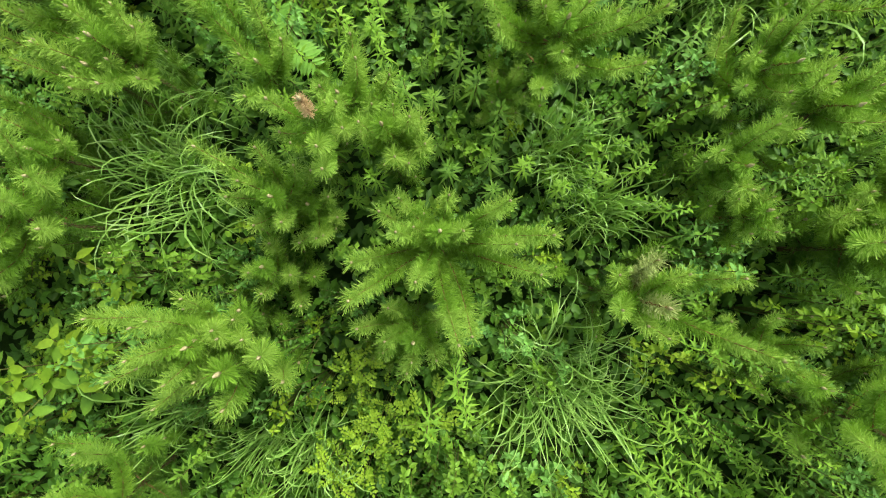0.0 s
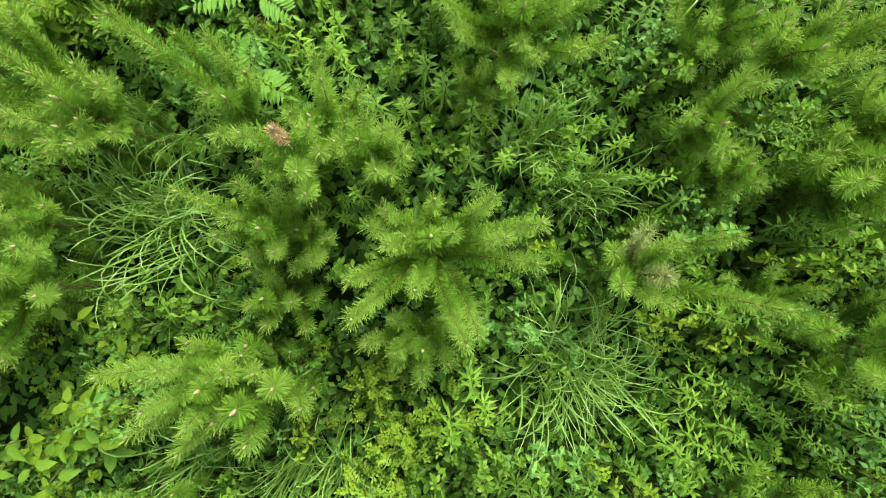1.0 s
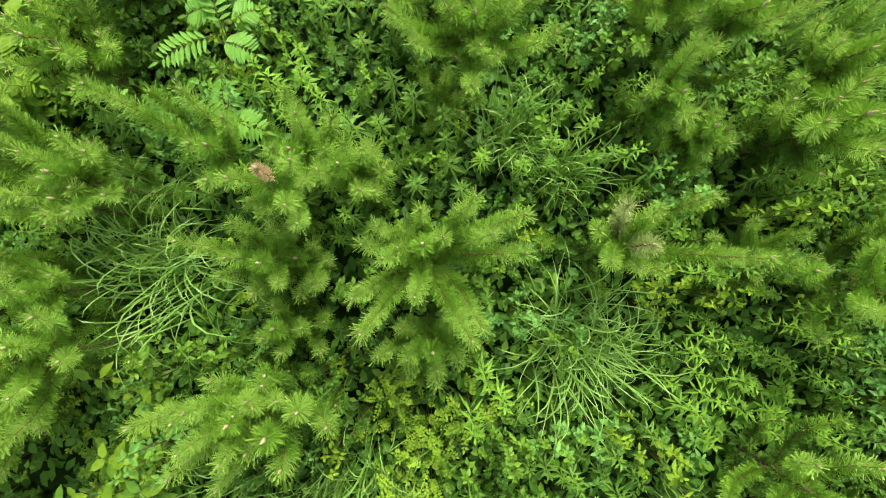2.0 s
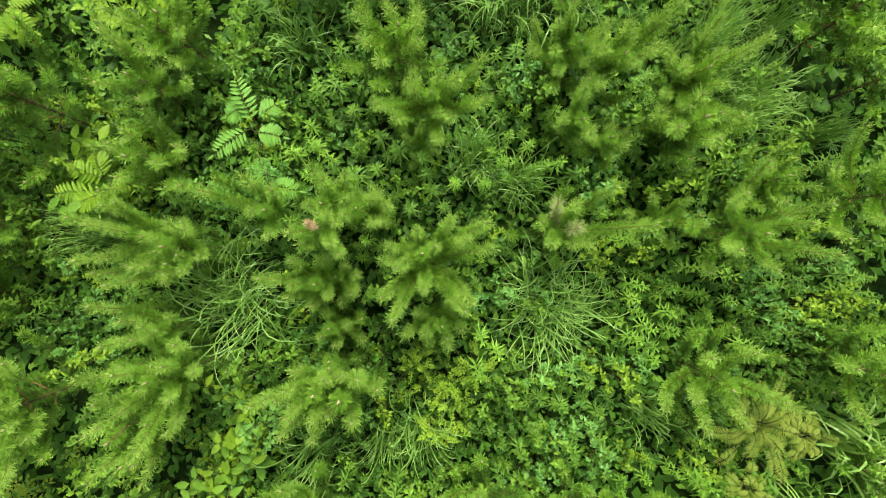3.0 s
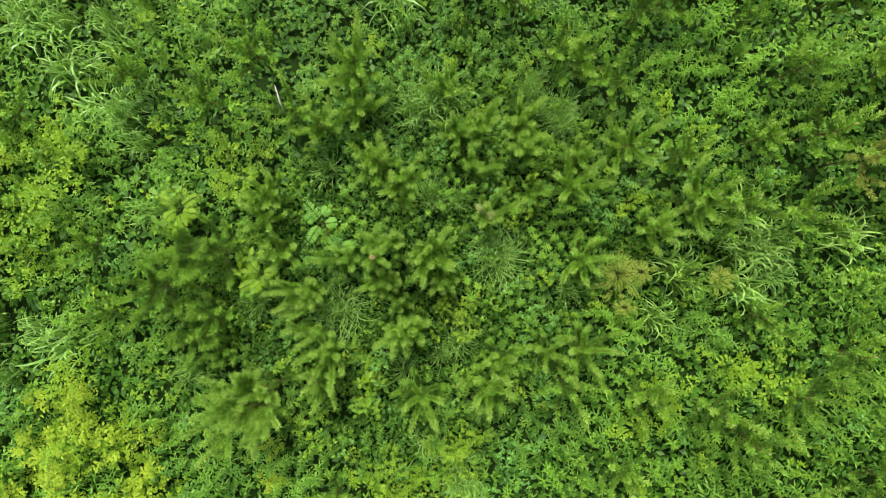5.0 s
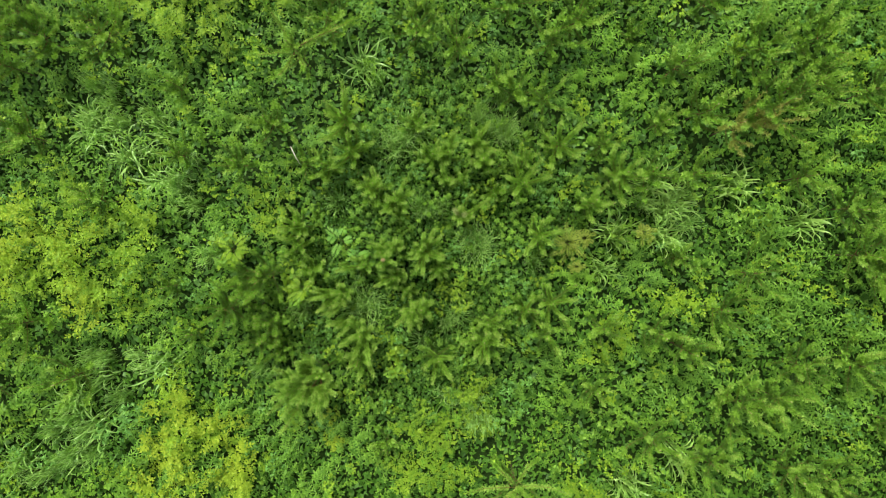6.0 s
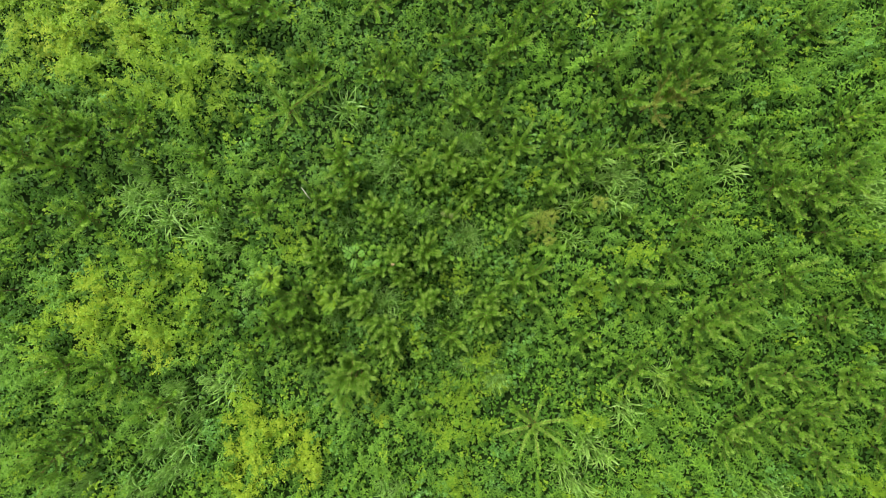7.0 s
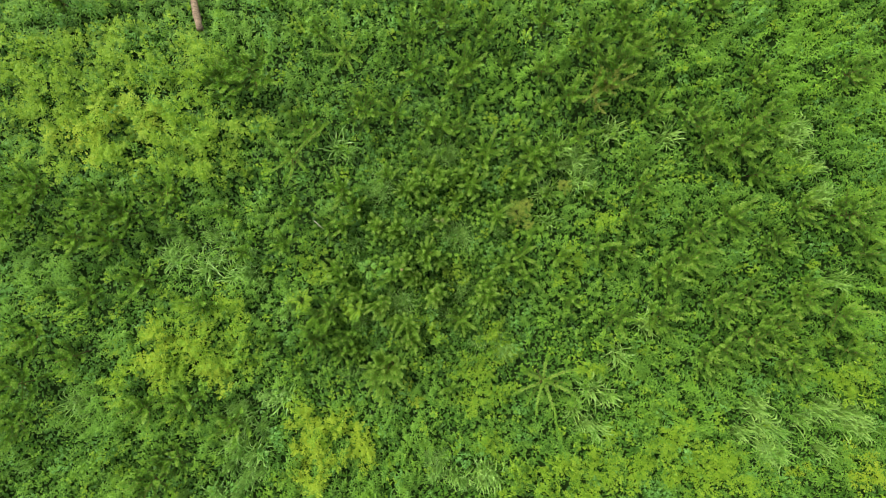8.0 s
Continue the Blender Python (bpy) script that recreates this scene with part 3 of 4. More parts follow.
TUSSOCKS_B = [
    (-0.86, 5.69, 0.59), (-1.07, 4.14, 0.49), (-4.21, 3.11, 0.69), (-4.92, 3.19, 0.49), (-5.89, 3.14, 0.69), (-6.93, 4.51, 0.49),
    (1.98, 2.48, 0.39), (2.26, 0.19, 0.39), (2.64, -2.94, 0.59), (3.53, -3.59, 0.39), (3.62, -4.87, 0.39), (-0.65, -5.18, 0.39),
    (-1.45, -4.7, 0.39), (-1.78, -1.87, 0.49), (1.51, 1.24, 0.39), (-4.92, 7.21, 0.51), (-5.12, -1.3, 0.77), (-4.85, -2.03, 0.57),
    (4.1, -7.95, 0.64), (3.32, -8.62, 0.51), (-2.51, -8.09, 0.77), (-2.09, -9.57, 0.77), (-2.86, -8.94, 0.64), (-1.84, -10.17, 0.51),
    (-2.8, -4.5, 0.64), (-6.04, 3.48, 0.64), (-6.53, 8.09, 0.38), (1.12, -9.32, 0.38), (1.91, 2.12, 0.38),
]
TUSSOCKS = TUSSOCKS_A + TUSSOCKS_B
tries = 0
added = 0
while added < 45 and tries < 9000:
    tries += 1
    x, y = rng.uniform(-8.3, 8.3), rng.uniform(-11.6, 11.6)
    r = rng.uniform(0.27, 0.5)
    if any(math.hypot(x - a, y - b) < 0.95 * (r + c) for a, b, c in placed):
        continue
    if any(math.hypot(x - a, y - b) < c + 0.1 for a, b, c in LIME_PATCHES + YELLOW_PATCHES + HERB_PATCHES + TUSSOCKS):
        continue
    placed.append((x, y, r))
    added += 1
    plant_pine(x, y, r, rng)


# ---- grass tussocks ----
def blade(geo, rng, radius, height, width, fine=True):
    """One arching grass blade, a tapering ribbon that lifts, bends over and droops."""
    az = rng.uniform(0, 6.283)
    reach = radius * rng.uniform(0.35, 1.25)
    top = height * rng.uniform(0.6, 1.1)
    curl = rng.normal(0, 0.4)
    w = width * rng.uniform(0.6, 1.2)
    b = rng.normal(0, 0.25 * radius, 2)
    n = 9 if fine else 6
    f = np.linspace(0, 1, n)
    r = reach * f ** 1.25
    ang = az + curl * f * f
    fall = rng.uniform(0.15, 0.75) * reach / radius
    z = top * (np.sin(f * math.pi * 0.55) - fall * f ** 3)
    mid = np.stack([b[0] + r * np.cos(ang), b[1] + r * np.sin(ang), np.maximum(z, 0.02)], 1)
    s = np.stack([-np.sin(ang), np.cos(ang), np.full(n, rng.normal(0, 0.5))], 1) * (w / 2 * np.clip(np.minimum(0.6 + f * 2, (1 - f) ** 0.7 * 1.25), 0.03, 1))[:, None]
    geo.add(np.concatenate([mid - s, mid + s]), [q for i in range(n - 1) for q in ((i, i + 1, n + i + 1), (i, n + i + 1, n + i))])


TUFTS = [(0.36, 0.60, 190, 0.0066, "arching pale green grass tussock with crossing blades"), (0.34, 0.66, 190, 0.0064, "loose tussock of long bending grass blades"),
         (0.26, 0.55, 80, 0.0085, "open tussock of broad arching grass blades"), (0.24, 0.50, 100, 0.0062, "small dense tussock of thin grass"),
         (0.36, 0.72, 120, 0.0150, "clump of broad pale arching reed grass")]
GRASS_KIT = {}


def plant_grass(k, x, y, r):
    near = abs(x) < 2.4 and abs(y) < 1.4
    base, height, count, width, label = TUFTS[k]
    m = pose(x, y, ground_height(x, y), 0, 0, float(rng.uniform(0, 360))) @ Matrix.Diagonal((r / base, r / base, 1.15 if near else 1.0, 1))
    if (k, near) in GRASS_KIT:
        copy_thing(GRASS_KIT[k, near], m)
        return
    g = np.random.default_rng(60 + k)
    if near:
        ob = thing("grass_tussock", label, "grass tussock", "grass tussocks")
        for _ in range(count):
            geo = Geo()
            blade(geo, g, base, height, width)
            part("blade", geo, [REED if k == 4 else GRASS], ob)
    else:
        geo = Geo()
        for _ in range(int(count * 0.42)):
            blade(geo, g, base, height, width * (2.5 if k < 4 else 1.9), False)
        ob = tagged(part("grass_tussock", geo, [REED if k == 4 else GRASS]), label, "grass tussock", "grass tussocks")
    ob.matrix_basis = m
    GRASS_KIT[k, near] = ob


for i, (x, y, r) in enumerate(TUSSOCKS):
    if i < 6:
        plant_grass(min(i, 2), x, y, r)
    elif r < 0.42:
        plant_grass(4 if y < -1.9 and rng.uniform() < 0.92 else int(rng.integers(0, 4)), x, y, r)
    else:
        for _ in range(int(9 * r)):
            a, d = rng.uniform(0, 6.283), r * math.sqrt(rng.uniform(0, 1)) * 0.9
            plant_grass(4 if y < -1.9 and rng.uniform() < 0.92 else int(rng.integers(0, 4)), x + d * math.cos(a), y + d * math.sin(a), rng.uniform(0.26, 0.4))


# ---- herbs and shrubs ----
def whorl_herb(rng, coarse, tall=1.0):
    """Upright stems with narrow leaves all round them, longest half-way up: stars from above."""
    stem, leaves = Geo(), Geo()
    h = rng.uniform(0.36, 0.56) * tall
    if not coarse:
        tube(stem, [(0, 0, -0.02), (0.004, 0.003, h * 0.5), (rng.normal(0, 0.01), rng.normal(0, 0.01), h)], [0.004, 0.0035, 0.002], 4)
    n = 14 if coarse else 28
    for q in range(3 if coarse else 1):
        ox, oy, hq = (rng.normal(0, 0.075), rng.normal(0, 0.075), h * rng.uniform(0.75, 1.3)) if coarse else (0, 0, h)
        for k in range(n):
            f = k / (n - 1)
            ln = (0.082 - 0.042 * f ** 2) * rng.uniform(0.8, 1.15)
            slim_leaf(leaves, (ox, oy, hq * (0.55 + 0.45 * f)), around(2.4 * k + rng.normal(0, 0.15), radians((-8 if coarse else 0) + (66 if coarse else 56) * f ** 3 + rng.normal(0, 8))), ln * (1.2 if coarse else 1.0), 0.021 if coarse else 0.0135, rng.uniform(0.1, 0.45))
    return stem, leaves


def leafy_shrub(rng, size, width, stems, spread, h0, coarse):
    """Several thin stems that form a low dome, each ending in a tuft of leaves standing up and out round its tip, with a few leaves lower down."""
    stem, leaves = Geo(), Geo()
    top, low = (8, 2) if coarse else (10, 5)
    if coarse:
        size, width = size * 1.28, width * 1.28
    for s in range(stems):
        az, out = 2.4 * s + rng.uniform(0, 1.0), math.sqrt((s + rng.uniform(0, 0.9)) / stems)
        h = h0 * rng.uniform(0.9, 1.15) * (1.15 - 0.6 * out * out)
        end = np.array([math.cos(az) * out * spread, math.sin(az) * out * spread, h])
        bend = end * np.array([0.4, 0.4, 0.6])
        if not coarse:
            tube(stem, [(0, 0, -0.02), bend, end], [0.004, 0.003, 0.0015], 3)
        tilt = around(az, 0.0) * out * 0.75
        for k in range(top):
            f = k / (top - 1)
            way = around(az + 2.4 * k + rng.normal(0, 0.2), radians(12 + 45 * f * f + rng.normal(0, 16))) + tilt
            leaf(leaves, bend + (end - bend) * (0.72 + 0.28 * f), way, size * (1.1 - 0.5 * f) * rng.uniform(0.85, 1.15),
                 width * (1.1 - 0.5 * f) * rng.uniform(0.85, 1.15), rng.uniform(0.1, 0.5), rng.normal(0, 0.5), fine=not coarse and size > 0.03)
        for k in range(low):
            leaf(leaves, bend + (end - bend) * rng.uniform(0.0, 0.6), around(rng.uniform(0, 6.28), radians(rng.uniform(-15, 25))) + tilt, size * rng.uniform(0.9, 1.2), width * rng.uniform(0.9, 1.2), 0.3, rng.normal(0, 0.4), fine=False)
    return stem, leaves


def feather_shrub(rng, count, h0, coarse):
    """Sprays of small paired leaflets on thin stalks."""
    stem, leaves = Geo(), Geo()
    pairs, big = (2, 1.65) if coarse else (5, 1.0)
    for s in range(count):
        az = rng.uniform(0, 6.28)
        r0, h = rng.uniform(0.0, 0.12), h0 * rng.uniform(0.6, 1.1)
        a = np.array([r0 * math.cos(az), r0 * math.sin(az), h])
        way = around(az + rng.normal(0, 0.5), radians(rng.uniform(0, 60)))
        ln = rng.uniform(0.06, 0.12)
        b = a + way * ln - np.array([0, 0, 0.02])
        if s % 3 == 0 and not coarse:
            tube(stem, [(0, 0, -0.02), a * np.array([0.7, 0.7, 0.6]), a, b], [0.004, 0.003, 0.002, 0.001], 3)
        side = unit(np.cross(way, (0, 0, 1)))
        for k in range(pairs):
            p = a + (b - a) * (k + 0.5) / pairs
            for sg in (-1, 1):
                leaf(leaves, p, side * sg + way * 0.7 + rng.normal(0, 0.25, 3), rng.uniform(0.02, 0.036) * big, rng.uniform(0.013, 0.02) * big, 0.2, fine=False)
        leaf(leaves, b, way, 0.03 * big, 0.016 * big, 0.2, fine=False)
    return stem, leaves


KINDS = {
    "whorled_herb": (HERB, "upright green herb with whorled narrow leaves", "herb", whorl_herb),
    "bright_herb": (HERB_BRIGHT, "bright green herb with whorled narrow leaves", "herb", lambda g, c: whorl_herb(g, c, 1.25)),
    "broadleaf_seedling": (BROAD, "broad-leaved green seedling in the undergrowth", "seedling", lambda g, c: leafy_shrub(g, 0.047, 0.027, 5, 0.15, 0.52 if c else 0.46, c)),
    "bright_seedling": (LIME, "bright yellow-green seedling with oval leaves", "seedling", lambda g, c: leafy_shrub(g, 0.042, 0.022, 5, 0.13, 0.62 if c else 0.54, c)),
    "cool_green_shrub": (BLUISH, "small shrub with bluish-green leaves", "shrub", lambda g, c: leafy_shrub(g, 0.040, 0.022, 6, 0.15, 0.52 if c else 0.46, c)),
    "small_leaved_bush": (SMALL, "low dark bush with tiny leaves", "bush", lambda g, c: leafy_shrub(g, 0.034 if c else 0.028, 0.022 if c else 0.018, 5 if c else 8, 0.16, 0.36, c)),
    "lime_shrub": (LIME, "lime-green shrub with feathery leaf sprays", "shrub", lambda g, c: feather_shrub(g, 18, 0.54, c)),
    "yellowing_shrub": (YELLOW, "yellowing shrub with feathery leaf sprays", "shrub", lambda g, c: feather_shrub(g, 18, 0.48, c)),
}
VARIANTS = 5
KIT, THINGS, SPOTS = {}, {}, {k: [] for k in KINDS}
for kn, (name, (mat, label, cat, make)) in enumerate(KINDS.items()):
    for v in range(VARIANTS):
        for coarse in (False, True):
            KIT[name, v, coarse] = make(np.random.default_rng(700 + 20 * kn + v), coarse)


def choose(x, y, g):
    """Which kind grows at a spot: the yellow and lime patches first, else by slow drifts with chance in them."""
    for a, b, r in YELLOW_PATCHES:
        if math.hypot(x - a, y - b) < r * g.uniform(0.5, 1.4) and g.uniform() < 0.4:
            return "yellowing_shrub"
    for a, b, r in LIME_PATCHES:
        if math.hypot(x - a, y - b) < r * g.uniform(0.5, 1.4) and g.uniform() < 0.6:
            return "lime_shrub" if g.uniform() < 0.7 else "bright_seedling"
    for a, b, r in HERB_PATCHES:
        if math.hypot(x - a, y - b) < r * g.uniform(0.6, 1.3) and g.uniform() < (0.8 if r < 0.3 else 0.5):
            return "bright_herb"
    if g.uniform() < 0.06:
        return "bright_seedling"
    n1 = noise.noise((x * 0.9, y * 0.9, 11)) + 0.35 * g.normal()
    n2 = noise.noise((x * 0.7, y * 0.7, 23)) + 0.35 * g.normal()
    if n1 > (0.0 if inner(x, y) else 0.2):
        return "whorled_herb" if n2 > -0.3 else "broadleaf_seedling"
    if n1 < -0.25:
        return "small_leaved_bush" if n2 < 0.15 else "cool_green_shrub"
    if not inner(x, y) and g.uniform() < 0.5:
        return "whorled_herb" if g.uniform() < 0.82 else "bright_seedling"
    return "broadleaf_seedling" if n2 < 0.05 else "whorled_herb"


def growth(x, y):
    """How tall the undergrowth stands: hummocks and hollows."""
    g = 1.0 + 1.0 * noise.noise((x * 1.9, y * 1.9, 5)) + 0.35 * noise.noise((x * 0.6, y * 0.6, 8)) + 1.0 * noise.noise((x * 3.3, y * 3.3, 15))
    return min(max(g + (0.25 if inner(x, y) else 0.0), 0.55), 1.3 if inner(x, y) else 1.85)


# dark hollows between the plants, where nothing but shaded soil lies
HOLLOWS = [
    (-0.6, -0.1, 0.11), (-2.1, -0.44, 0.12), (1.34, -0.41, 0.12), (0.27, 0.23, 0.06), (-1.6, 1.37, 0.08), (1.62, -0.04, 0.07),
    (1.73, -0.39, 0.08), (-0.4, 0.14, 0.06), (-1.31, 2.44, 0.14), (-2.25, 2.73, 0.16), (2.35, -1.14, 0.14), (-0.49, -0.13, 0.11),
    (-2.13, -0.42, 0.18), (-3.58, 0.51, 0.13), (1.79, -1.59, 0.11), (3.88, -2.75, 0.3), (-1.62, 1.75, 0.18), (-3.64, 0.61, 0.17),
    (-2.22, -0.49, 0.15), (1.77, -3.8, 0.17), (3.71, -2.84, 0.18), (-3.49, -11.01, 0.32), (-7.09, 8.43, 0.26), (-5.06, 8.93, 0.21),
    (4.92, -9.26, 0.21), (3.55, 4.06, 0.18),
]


def inner(x, y):
    return abs(x) < 2.5 and abs(y) < 2.0


g = np.random.default_rng(9)
for step, close in ((0.113, True), (0.152, False)):
    for iy in range(int(-11.5 / step), int(11.5 / step) + 1):
        for ix in range(int(-8.1 / step), int(8.1 / step) + 1):
            if inner(ix * step, iy * step) != close:
                continue
            x, y = (ix + g.uniform(-0.5, 0.5)) * step, (iy + g.uniform(-0.5, 0.5)) * step
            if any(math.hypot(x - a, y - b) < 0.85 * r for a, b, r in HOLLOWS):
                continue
            if any(math.hypot(x - a, y - b) < 0.9 * r for a, b, r in TUSSOCKS) and g.uniform() < 0.9 and not any(math.hypot(x - a, y - b) < r for a, b, r in HERB_PATCHES):
                continue
            if any(abs(x - a) < r and math.hypot(x - a, y - b) < (0.6 if close else 0.95) * r for a, b, r in placed) and g.uniform() < (0.5 if close else 0.85):
                continue
            if not close and noise.noise((x * 2.3, y * 2.3, 40)) + 0.7 * noise.noise((x * 4.6, y * 4.6, 44)) < -0.22 and g.uniform() < 0.85:
                continue
            size = g.uniform(0.62, 1.0) if close else g.uniform(0.65, 1.05) if abs(x) < 4.2 and abs(y) < 3.6 else g.uniform(0.75, 1.35)
            SPOTS[choose(x, y, g)].append((x, y, float(g.uniform(0, 6.283)), float(size), int(g.integers(0, VARIANTS)), not close))

for name, spots in SPOTS.items():
    mat, label, cat, make = KINDS[name]
    stuff = Geo()
    near = 0
    for x, y, a, s, v, coarse in spots:
        z = ground_height(x, y)
        if abs(x) < 1.75 and abs(y) < 1.05 and near < 65:
            near += 1
            m = pose(x, y, z, 0, 0, math.degrees(a)) @ Matrix.Diagonal((s, s, s * growth(x, y) * 1.15, 1))
            if (name, v) in THINGS:
                copy_thing(THINGS[name, v], m)
            else:
                root = thing(name, label, cat, name.replace("_", " ") + "s of the undergrowth")
                part("stem", KIT[name, v, False][0], [STEM], root)
                part("foliage", KIT[name, v, False][1], [mat], root)
                root.matrix_basis = m
                THINGS[name, v] = root
            continue
        c, sn = math.cos(a) * s, math.sin(a) * s
        turn = np.array([[c, sn, 0], [-sn, c, 0], [0, 0, s * growth(x, y) * (1.0 if coarse else 1.15)]])
        for slot, src in enumerate(KIT[name, v, coarse]):
            if src.n:
                vv, tt, _ = src.arrays()
                stuff.add(vv @ turn + np.array([x, y, z]), tt, slot)
    if stuff.n:
        ob = new("undergrowth_of_" + name, to_mesh(name + "_stand", *stuff.arrays(), [STEM, mat]))
        tagged(ob, "dense undergrowth of " + cat + " plants in mixed greens", "undergrowth", kind="stuff")


# ---- low leaves that close the ground between the plants ----
def ground_cover(name, seed, n, half_x, half_y, size, high, mat, label, outside=(0.0, 0.0), rounded=False):
    gr = np.random.default_rng(seed)
    x, y = gr.uniform(-half_x, half_x, n), gr.uniform(-half_y, half_y, n)
    keep = (np.abs(x) > outside[0]) | (np.abs(y) > outside[1])
    for a, b, r in HOLLOWS if high > 0.2 else []:
        keep &= np.hypot(x - a, y - b) > r
    x, y, n = x[keep], y[keep], int(keep.sum())
    z = gr.uniform(0.04, high, n)
    az, up = gr.uniform(0, 6.283, n), gr.uniform(-0.2, 0.5, n)
    ln = size * gr.uniform(0.7, 1.3, n)
    wd = ln * gr.uniform(0.4, 0.6, n)
    d = np.stack([np.cos(az) * np.cos(up), np.sin(az) * np.cos(up), np.sin(up)], 1)
    s = np.stack([-np.sin(az), np.cos(az), gr.normal(0, 0.25, n)], 1)
    p = np.stack([x, y, z], 1)
    mid = p + d * (ln * 0.45)[:, None]
    if rounded:
        far = p + d * (ln * 0.78)[:, None]
        w = s * wd[:, None] / 2
        v = np.stack([p, mid + w, far + w * 0.6, p + d * ln[:, None] - np.array([0, 0, 0.012]), far - w * 0.6, mid - w, p + d * (ln * 0.5)[:, None] - np.array([0, 0, 0.006])], 1).reshape(-1, 3)
        k = np.arange(n)[:, None] * 7
        t = np.concatenate([k + np.array([[6, i, (i + 1) % 6]]) for i in range(6)])
        tagged(new(name, to_mesh(name, v, t, np.zeros(len(t)), [mat])), label, "ground cover", kind="stuff")
        return
    v = np.stack([p, mid + s * wd[:, None] / 2, p + d * ln[:, None] - np.array([0, 0, 0.015]), mid - s * wd[:, None] / 2], 1).reshape(-1, 3)
    k = np.arange(n)[:, None] * 4
    t = np.concatenate([k + np.array([[0, 1, 2]]), k + np.array([[0, 2, 3]])])
    tagged(new(name, to_mesh(name, v, t, np.zeros(len(t)), [mat])), label, "ground cover", kind="stuff")


# Ground layers in SMALL: the darkest green deepens the gap shade by colour.
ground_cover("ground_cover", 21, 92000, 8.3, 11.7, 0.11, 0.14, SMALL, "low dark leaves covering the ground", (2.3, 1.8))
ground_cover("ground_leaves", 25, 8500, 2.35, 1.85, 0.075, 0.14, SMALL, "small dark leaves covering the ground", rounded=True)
ground_cover("ground_ivy", 22, 40000, 8.3, 11.7, 0.062, 0.36, BROAD, "low green leaves above the ground", (2.3, 1.8))
ground_cover("trailing_ivy", 26, 3400, 2.35, 1.85, 0.056, 0.30, BROAD, "trailing green leaves above the ground", rounded=True)
ground_cover("far_ground_cover", 24, 36000, 24.0, 28.0, 0.34, 0.45, BROAD, "low green growth reaching into the distance", (8.3, 11.7))
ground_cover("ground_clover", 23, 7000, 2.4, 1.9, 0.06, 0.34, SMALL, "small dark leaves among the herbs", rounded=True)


# ---- sumac with long feathered leaves ----
def frond(base, tip, pairs, size, width, mat, parent, rng, arch=0.04):
    """A compound leaf: a stalk with paired leaflets and one at its end."""
    geo = Geo()
    base, tip = np.asarray(base, float), np.asarray(tip, float)
    f = np.linspace(0, 1, 5)[:, None]
    line = base + (tip - base) * f + np.array([0, 0, arch]) * np.sin(f * math.pi)
    tube(geo, line, np.linspace(0.0025, 0.001, 5), 3, 1)
    way = unit(tip - base)
    side = unit(np.cross(way, (0, 0, 1)))
    for k in range(pairs):
        q = 0.15 + 0.82 * k / pairs
        p = base + (tip - base) * q + np.array([0, 0, arch]) * math.sin(q * math.pi)
        grow = 0.65 + 0.6 * math.sin(math.pi * min(q * 1.1, 1))
        for sg in (-1, 1):
            leaf(geo, p, side * sg + way * 0.5 + rng.normal(0, 0.06, 3), size * grow, width * grow, 0.2, fine=True)
    leaf(geo, line[-1], way, size * 0.8, width * 0.8, 0.2)
    return part("leaf", geo, [mat, STEM], parent)


def sumac(x, y, h, fronds, label, mat=SUMAC, pairs=9, size=0.066, width=0.021, seed=1):
    rng = np.random.default_rng(seed)
    root = thing("sumac_shrub", label, "shrub", "feather-leaved shrubs")
    stem = Geo()
    tube(stem, [(0, 0, -0.03), (0.01, 0.01, h * 0.5), (0, 0, h)], [0.009, 0.007, 0.004], 5)
    if pairs > 10:
        fronds = fronds + [(bx * 0.2, by * 0.2, 0.55 * tx - 0.2 * ty, 0.55 * ty + 0.2 * tx) for bx, by, tx, ty in fronds]
    for bx, by, tx, ty in fronds:
        b0 = np.array([bx, by, h + rng.uniform(-0.06, 0.04)])
        tube(stem, [(0, 0, h * 0.75), (bx * 0.5, by * 0.5, h * 0.9), b0], [0.004, 0.003, 0.002], 4)
        frond(b0, (tx, ty, b0[2] + rng.uniform(-0.02, 0.05)), pairs, size, width, mat, root, rng)
    part("stem", stem, [STEM], root)
    return stand(root, x, y)


sumac(-0.58, 1.18, 0.62, [(0.02, 0.04, 0.06, 0.33), (-0.01, 0.02, -0.26, -0.03), (0.01, -0.01, 0.14, -0.12), (0.06, 0.06, 0.19, 0.08), (-0.05, -0.11, -0.09, -0.32), (-0.07, -0.33, 0.08, -0.45), (-0.21, -0.33, -0.13, -0.45), (0.04, 0.15, -0.11, 0.17)],
      'bright green sumac with long feathered compound leaves')
sumac(-1.52, 1.30, 0.62, [(0.02, 0.04, -0.15, 0.22), (-0.03, -0.01, -0.28, 0.09), (-0.02, -0.04, -0.17, -0.05), (0.03, 0.01, -0.02, -0.14), (0.01, 0.05, 0.03, 0.23), (0.04, 0.02, 0.15, -0.07)],
      'yellow-green sumac with feathered compound leaves', LIME, seed=2)
sumac(-1.58, 2.55, 0.65, [(0.02, 0.04, -0.05, 0.3), (-0.02, 0.01, -0.18, 0.02), (0.04, 0.02, 0.24, 0.14), (0.01, -0.03, 0.12, -0.23), (-0.02, -0.03, -0.09, -0.21), (0.05, -0.01, 0.29, -0.09)],
      'yellow-green sumac with feathered compound leaves', LIME, seed=3)
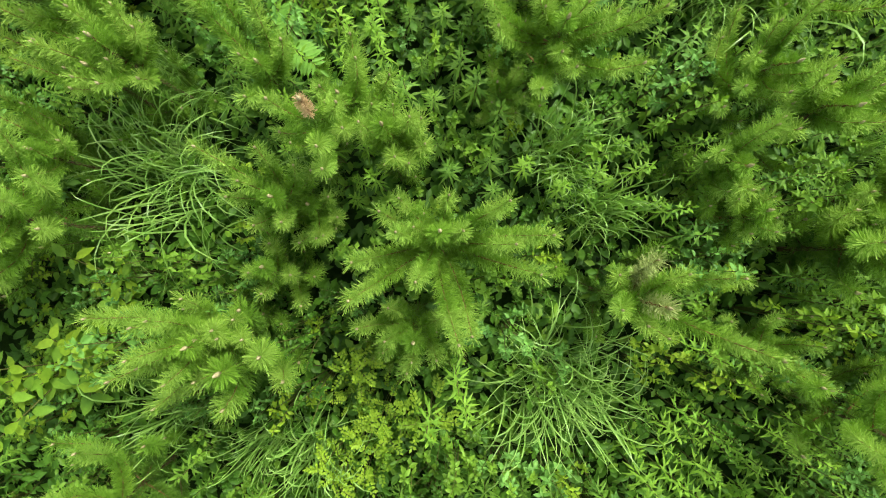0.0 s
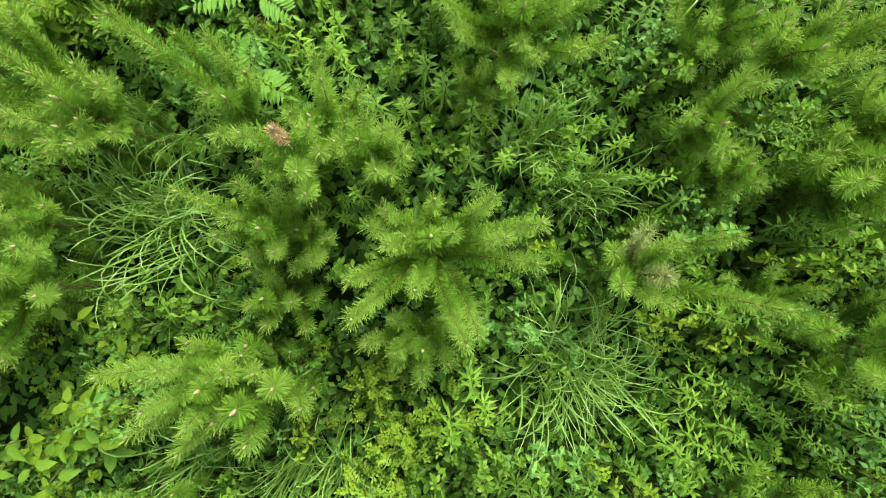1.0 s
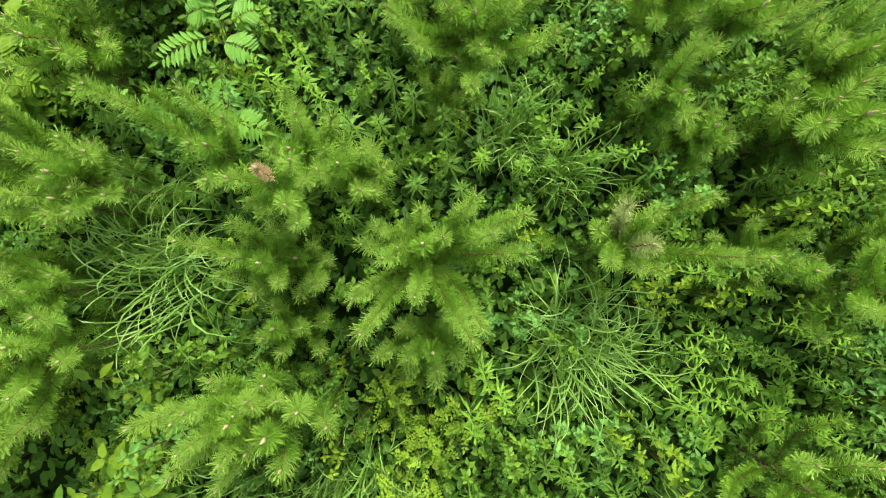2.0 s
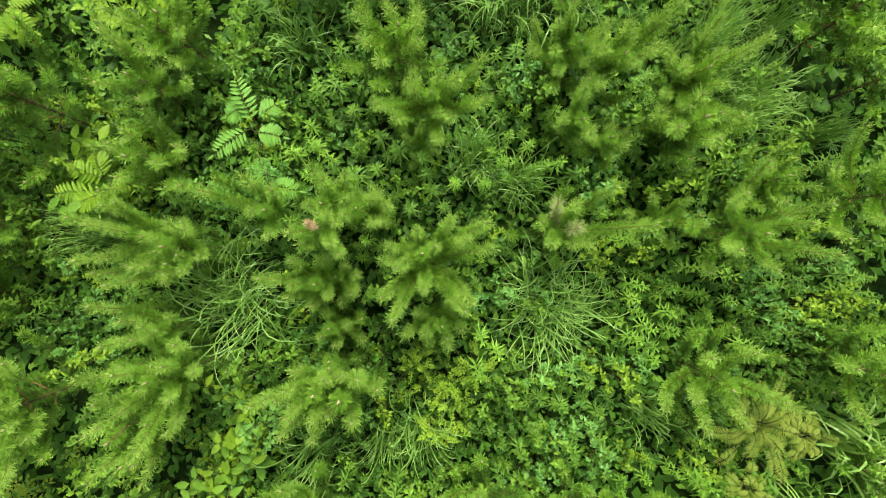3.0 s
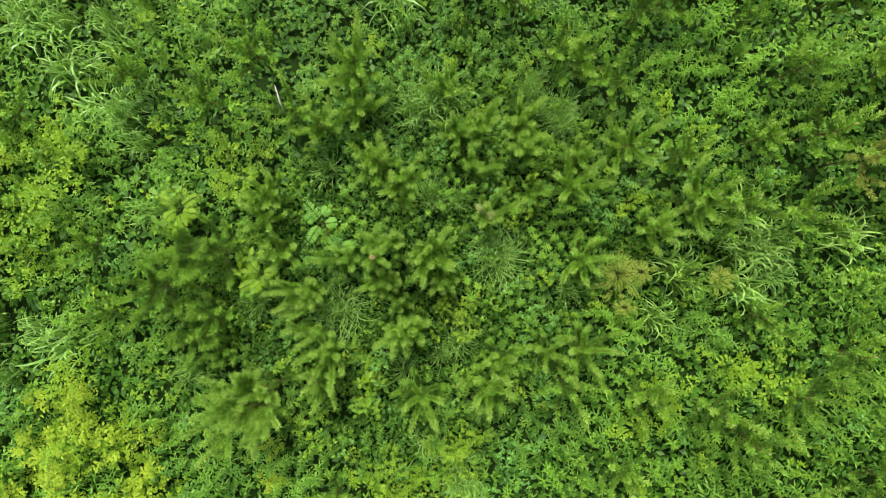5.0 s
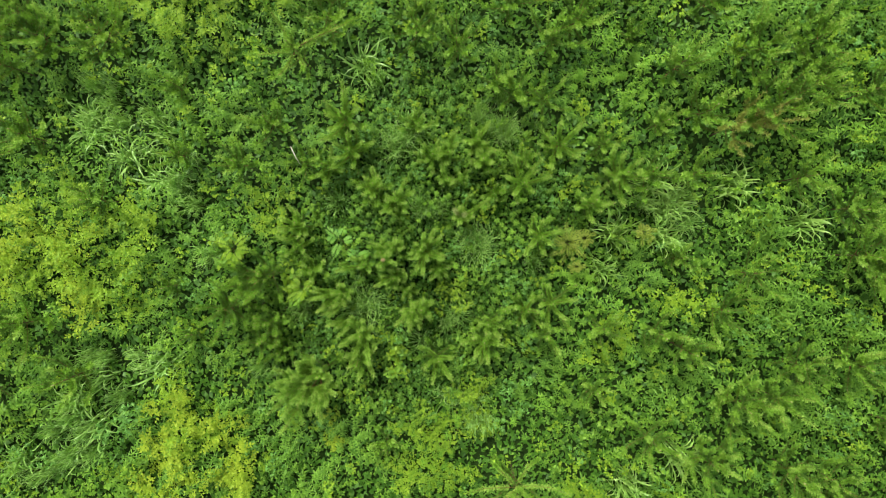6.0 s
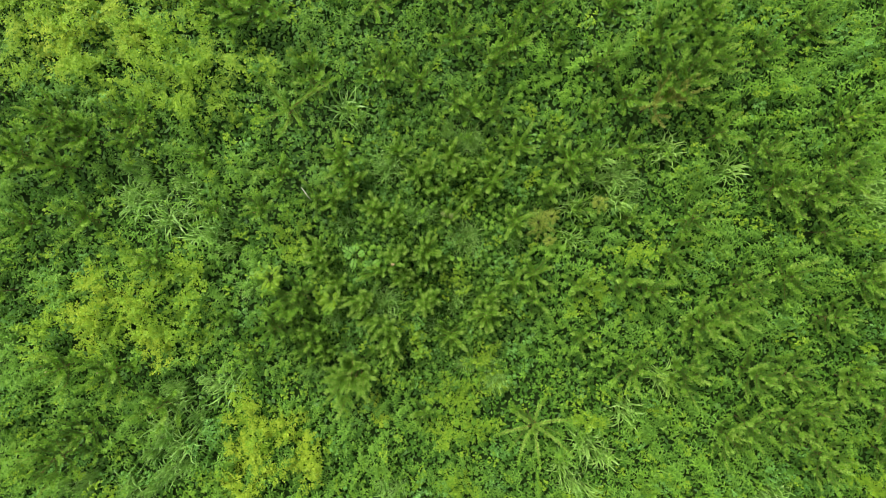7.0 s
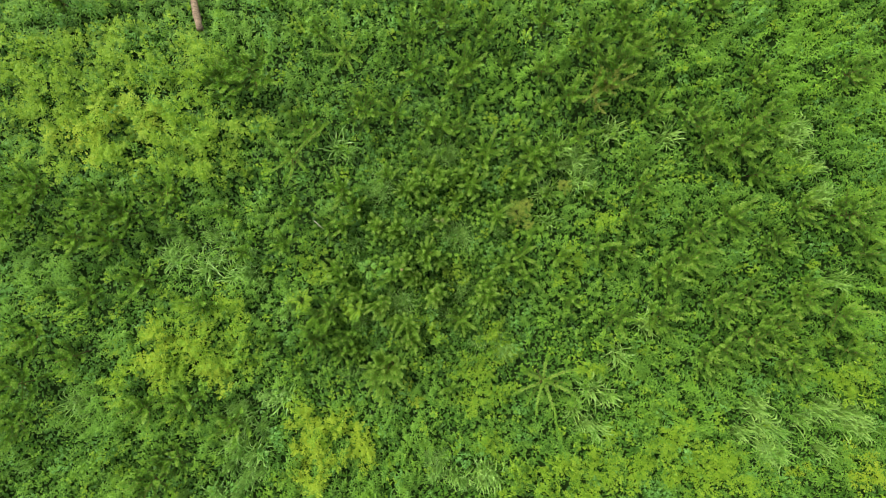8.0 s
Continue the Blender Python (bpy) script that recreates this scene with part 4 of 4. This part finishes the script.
sumac(1.29, -1.81, 0.58, [(0.05, -0.02, 0.18, -0.14), (0.03, -0.03, 0.11, -0.19), (0.01, -0.16, -0.06, -0.36), (-0.01, -0.12, -0.08, -0.28), (-0.02, -0.05, -0.13, -0.17), (-0.15, -0.07, -0.36, -0.09), (-0.07, -0.01, -0.23, 0.02), (-0.15, 0.03, -0.33, 0.15), (-0.04, 0.03, -0.14, 0.19), (-0.06, 0.1, -0.09, 0.26), (-0.01, 0.05, -0.01, 0.26), (0.04, 0.12, 0.14, 0.25), (0.09, 0.1, 0.27, 0.2), (0.1, 0.05, 0.28, 0.08), (0.1, 0.02, 0.26, -0.01), (0.17, -0.02, 0.3, -0.09)],
      'feathery shrub with fine yellow-tan leaves', SUMAC_TAN, 14, 0.036, 0.0065, 4)
sumac(1.50, -1.99, 0.58, [(0.07, -0.03, 0.15, -0.1), (0.02, -0.06, 0.01, -0.16), (-0.02, -0.03, -0.1, -0.1), (-0.07, -0.05, -0.16, -0.07), (-0.09, 0.01, -0.18, 0.07), (-0.06, 0.09, -0.08, 0.18), (-0.01, 0.04, 0.01, 0.16), (0.03, 0.03, 0.12, 0.08), (0.06, 0.02, 0.15, 0.01)],
      'feathery shrub with fine yellow-tan leaves', SUMAC_TAN, 14, 0.036, 0.0065, 5)
sumac(2.06, -2.71, 0.58, [(0.08, -0.06, 0.15, -0.17), (0.02, -0.11, 0.0, -0.2), (-0.03, -0.11, -0.11, -0.2), (-0.1, -0.05, -0.21, -0.07), (-0.05, 0.02, -0.12, 0.07), (-0.02, 0.03, -0.06, 0.12), (0.01, 0.05, 0.06, 0.12), (0.02, 0.03, 0.11, 0.11), (0.05, 0.01, 0.14, -0.0)],
      'feathery shrub with fine yellow-tan leaves', SUMAC_TAN, 14, 0.036, 0.0065, 6)
sumac(1.06, -2.13, 0.58, [(0.04, -0.03, 0.07, -0.1), (0.01, -0.02, 0.01, -0.09), (-0.02, -0.02, -0.08, -0.05), (-0.04, 0.0, -0.13, 0.04), (-0.04, 0.04, -0.07, 0.13), (0.03, 0.09, 0.09, 0.15), (0.04, 0.02, 0.11, 0.03)],
      'feathery shrub with fine yellow-tan leaves', SUMAC_TAN, 14, 0.036, 0.0065, 7)


# ---- shrubs with large oval leaves ----
def big_leaf_shrub(seed, radius, count, label):
    rng = np.random.default_rng(seed)
    root = thing("big_leaved_shrub", label, "shrub", "big-leaved shrubs")
    shapes = []
    for k in range(4):
        geo = Geo()
        leaf(geo, (0, 0, 0), (1, 0, 0.1), 0.066 + 0.011 * k, 0.040 + 0.006 * k, 0.2 + 0.1 * k)
        shapes.append(to_mesh("leaf", *geo.arrays(), [BROAD if k % 2 else LIME]))
    stem = Geo()
    for s in range(count // 7):
        az, d, h = rng.uniform(0, 6.28), radius * math.sqrt(rng.uniform()), rng.uniform(0.38, 0.62)
        end = np.array([d * math.cos(az), d * math.sin(az), h])
        tube(stem, [(0, 0, -0.02), end * (0.4, 0.4, 0.55), end], [0.005, 0.0035, 0.002], 4)
        for k in range(7):
            ob = new("leaf", shapes[int(rng.integers(0, 4))])
            ob.parent = root
            p = end * (1 - 0.045 * k)
            ob.matrix_basis = pose(*p, math.degrees(rng.normal(0, 0.25)), rng.uniform(-30, 12), math.degrees(2.4 * k + az)) @ Matrix.Scale(rng.uniform(0.75, 1.15), 4)
    part("stem", stem, [STEM], root)
    return root


BROADS = [
    (-1.78, -0.55, 0.27), (-1.59, 1.3, 0.17), (-1.5, -0.18, 0.22), (-1.58, 2.64, 0.34), (-1.63, 2.88, 0.26), (-0.7, 2.35, 0.21),
    (-1.62, 1.4, 0.26), (-3.54, 0.33, 0.21), (-1.72, 1.38, 0.19),
]
kit = []
for k, (x, y, r) in enumerate(BROADS):
    if k < 3:
        kit.append(stand(big_leaf_shrub(40 + k, 0.24, 70, "shrub with large oval yellow-green leaves"), x, y, 0, r / 0.24))
    else:
        copy_thing(kit[k % 3], pose(x, y, ground_height(x, y), 0, 0, 67 * k) @ Matrix.Scale(min(r / 0.24, 1.2), 4))


# ---- dead wood ----
def dead_log():
    rng = np.random.default_rng(3)
    geo = Geo()
    n = 14
    f = np.linspace(0, 1, n)
    pts = np.stack([3.97 + 1.9 * f, 5.94 + 0.76 * f + 0.03 * np.sin(f * 5), 0.52 - 0.12 * f], 1)
    tube(geo, pts, 0.075 + 0.012 * np.sin(f * 9) + rng.normal(0, 0.004, n), 12)
    tagged(part("fallen_log", geo, [DEAD_WOOD]), "weathered grey-brown log lying in the undergrowth", "log")
    twig = Geo()
    tube(twig, [(0.25, 2.54, 0.98), (0.20, 2.46, 0.97), (0.15, 2.39, 0.94), (0.10, 2.31, 0.86)], [0.005, 0.008, 0.007, 0.004], 6)
    tagged(part("dead_twig", twig, [BLEACHED]), "bleached bare twig caught on a pine", "twig")


dead_log()
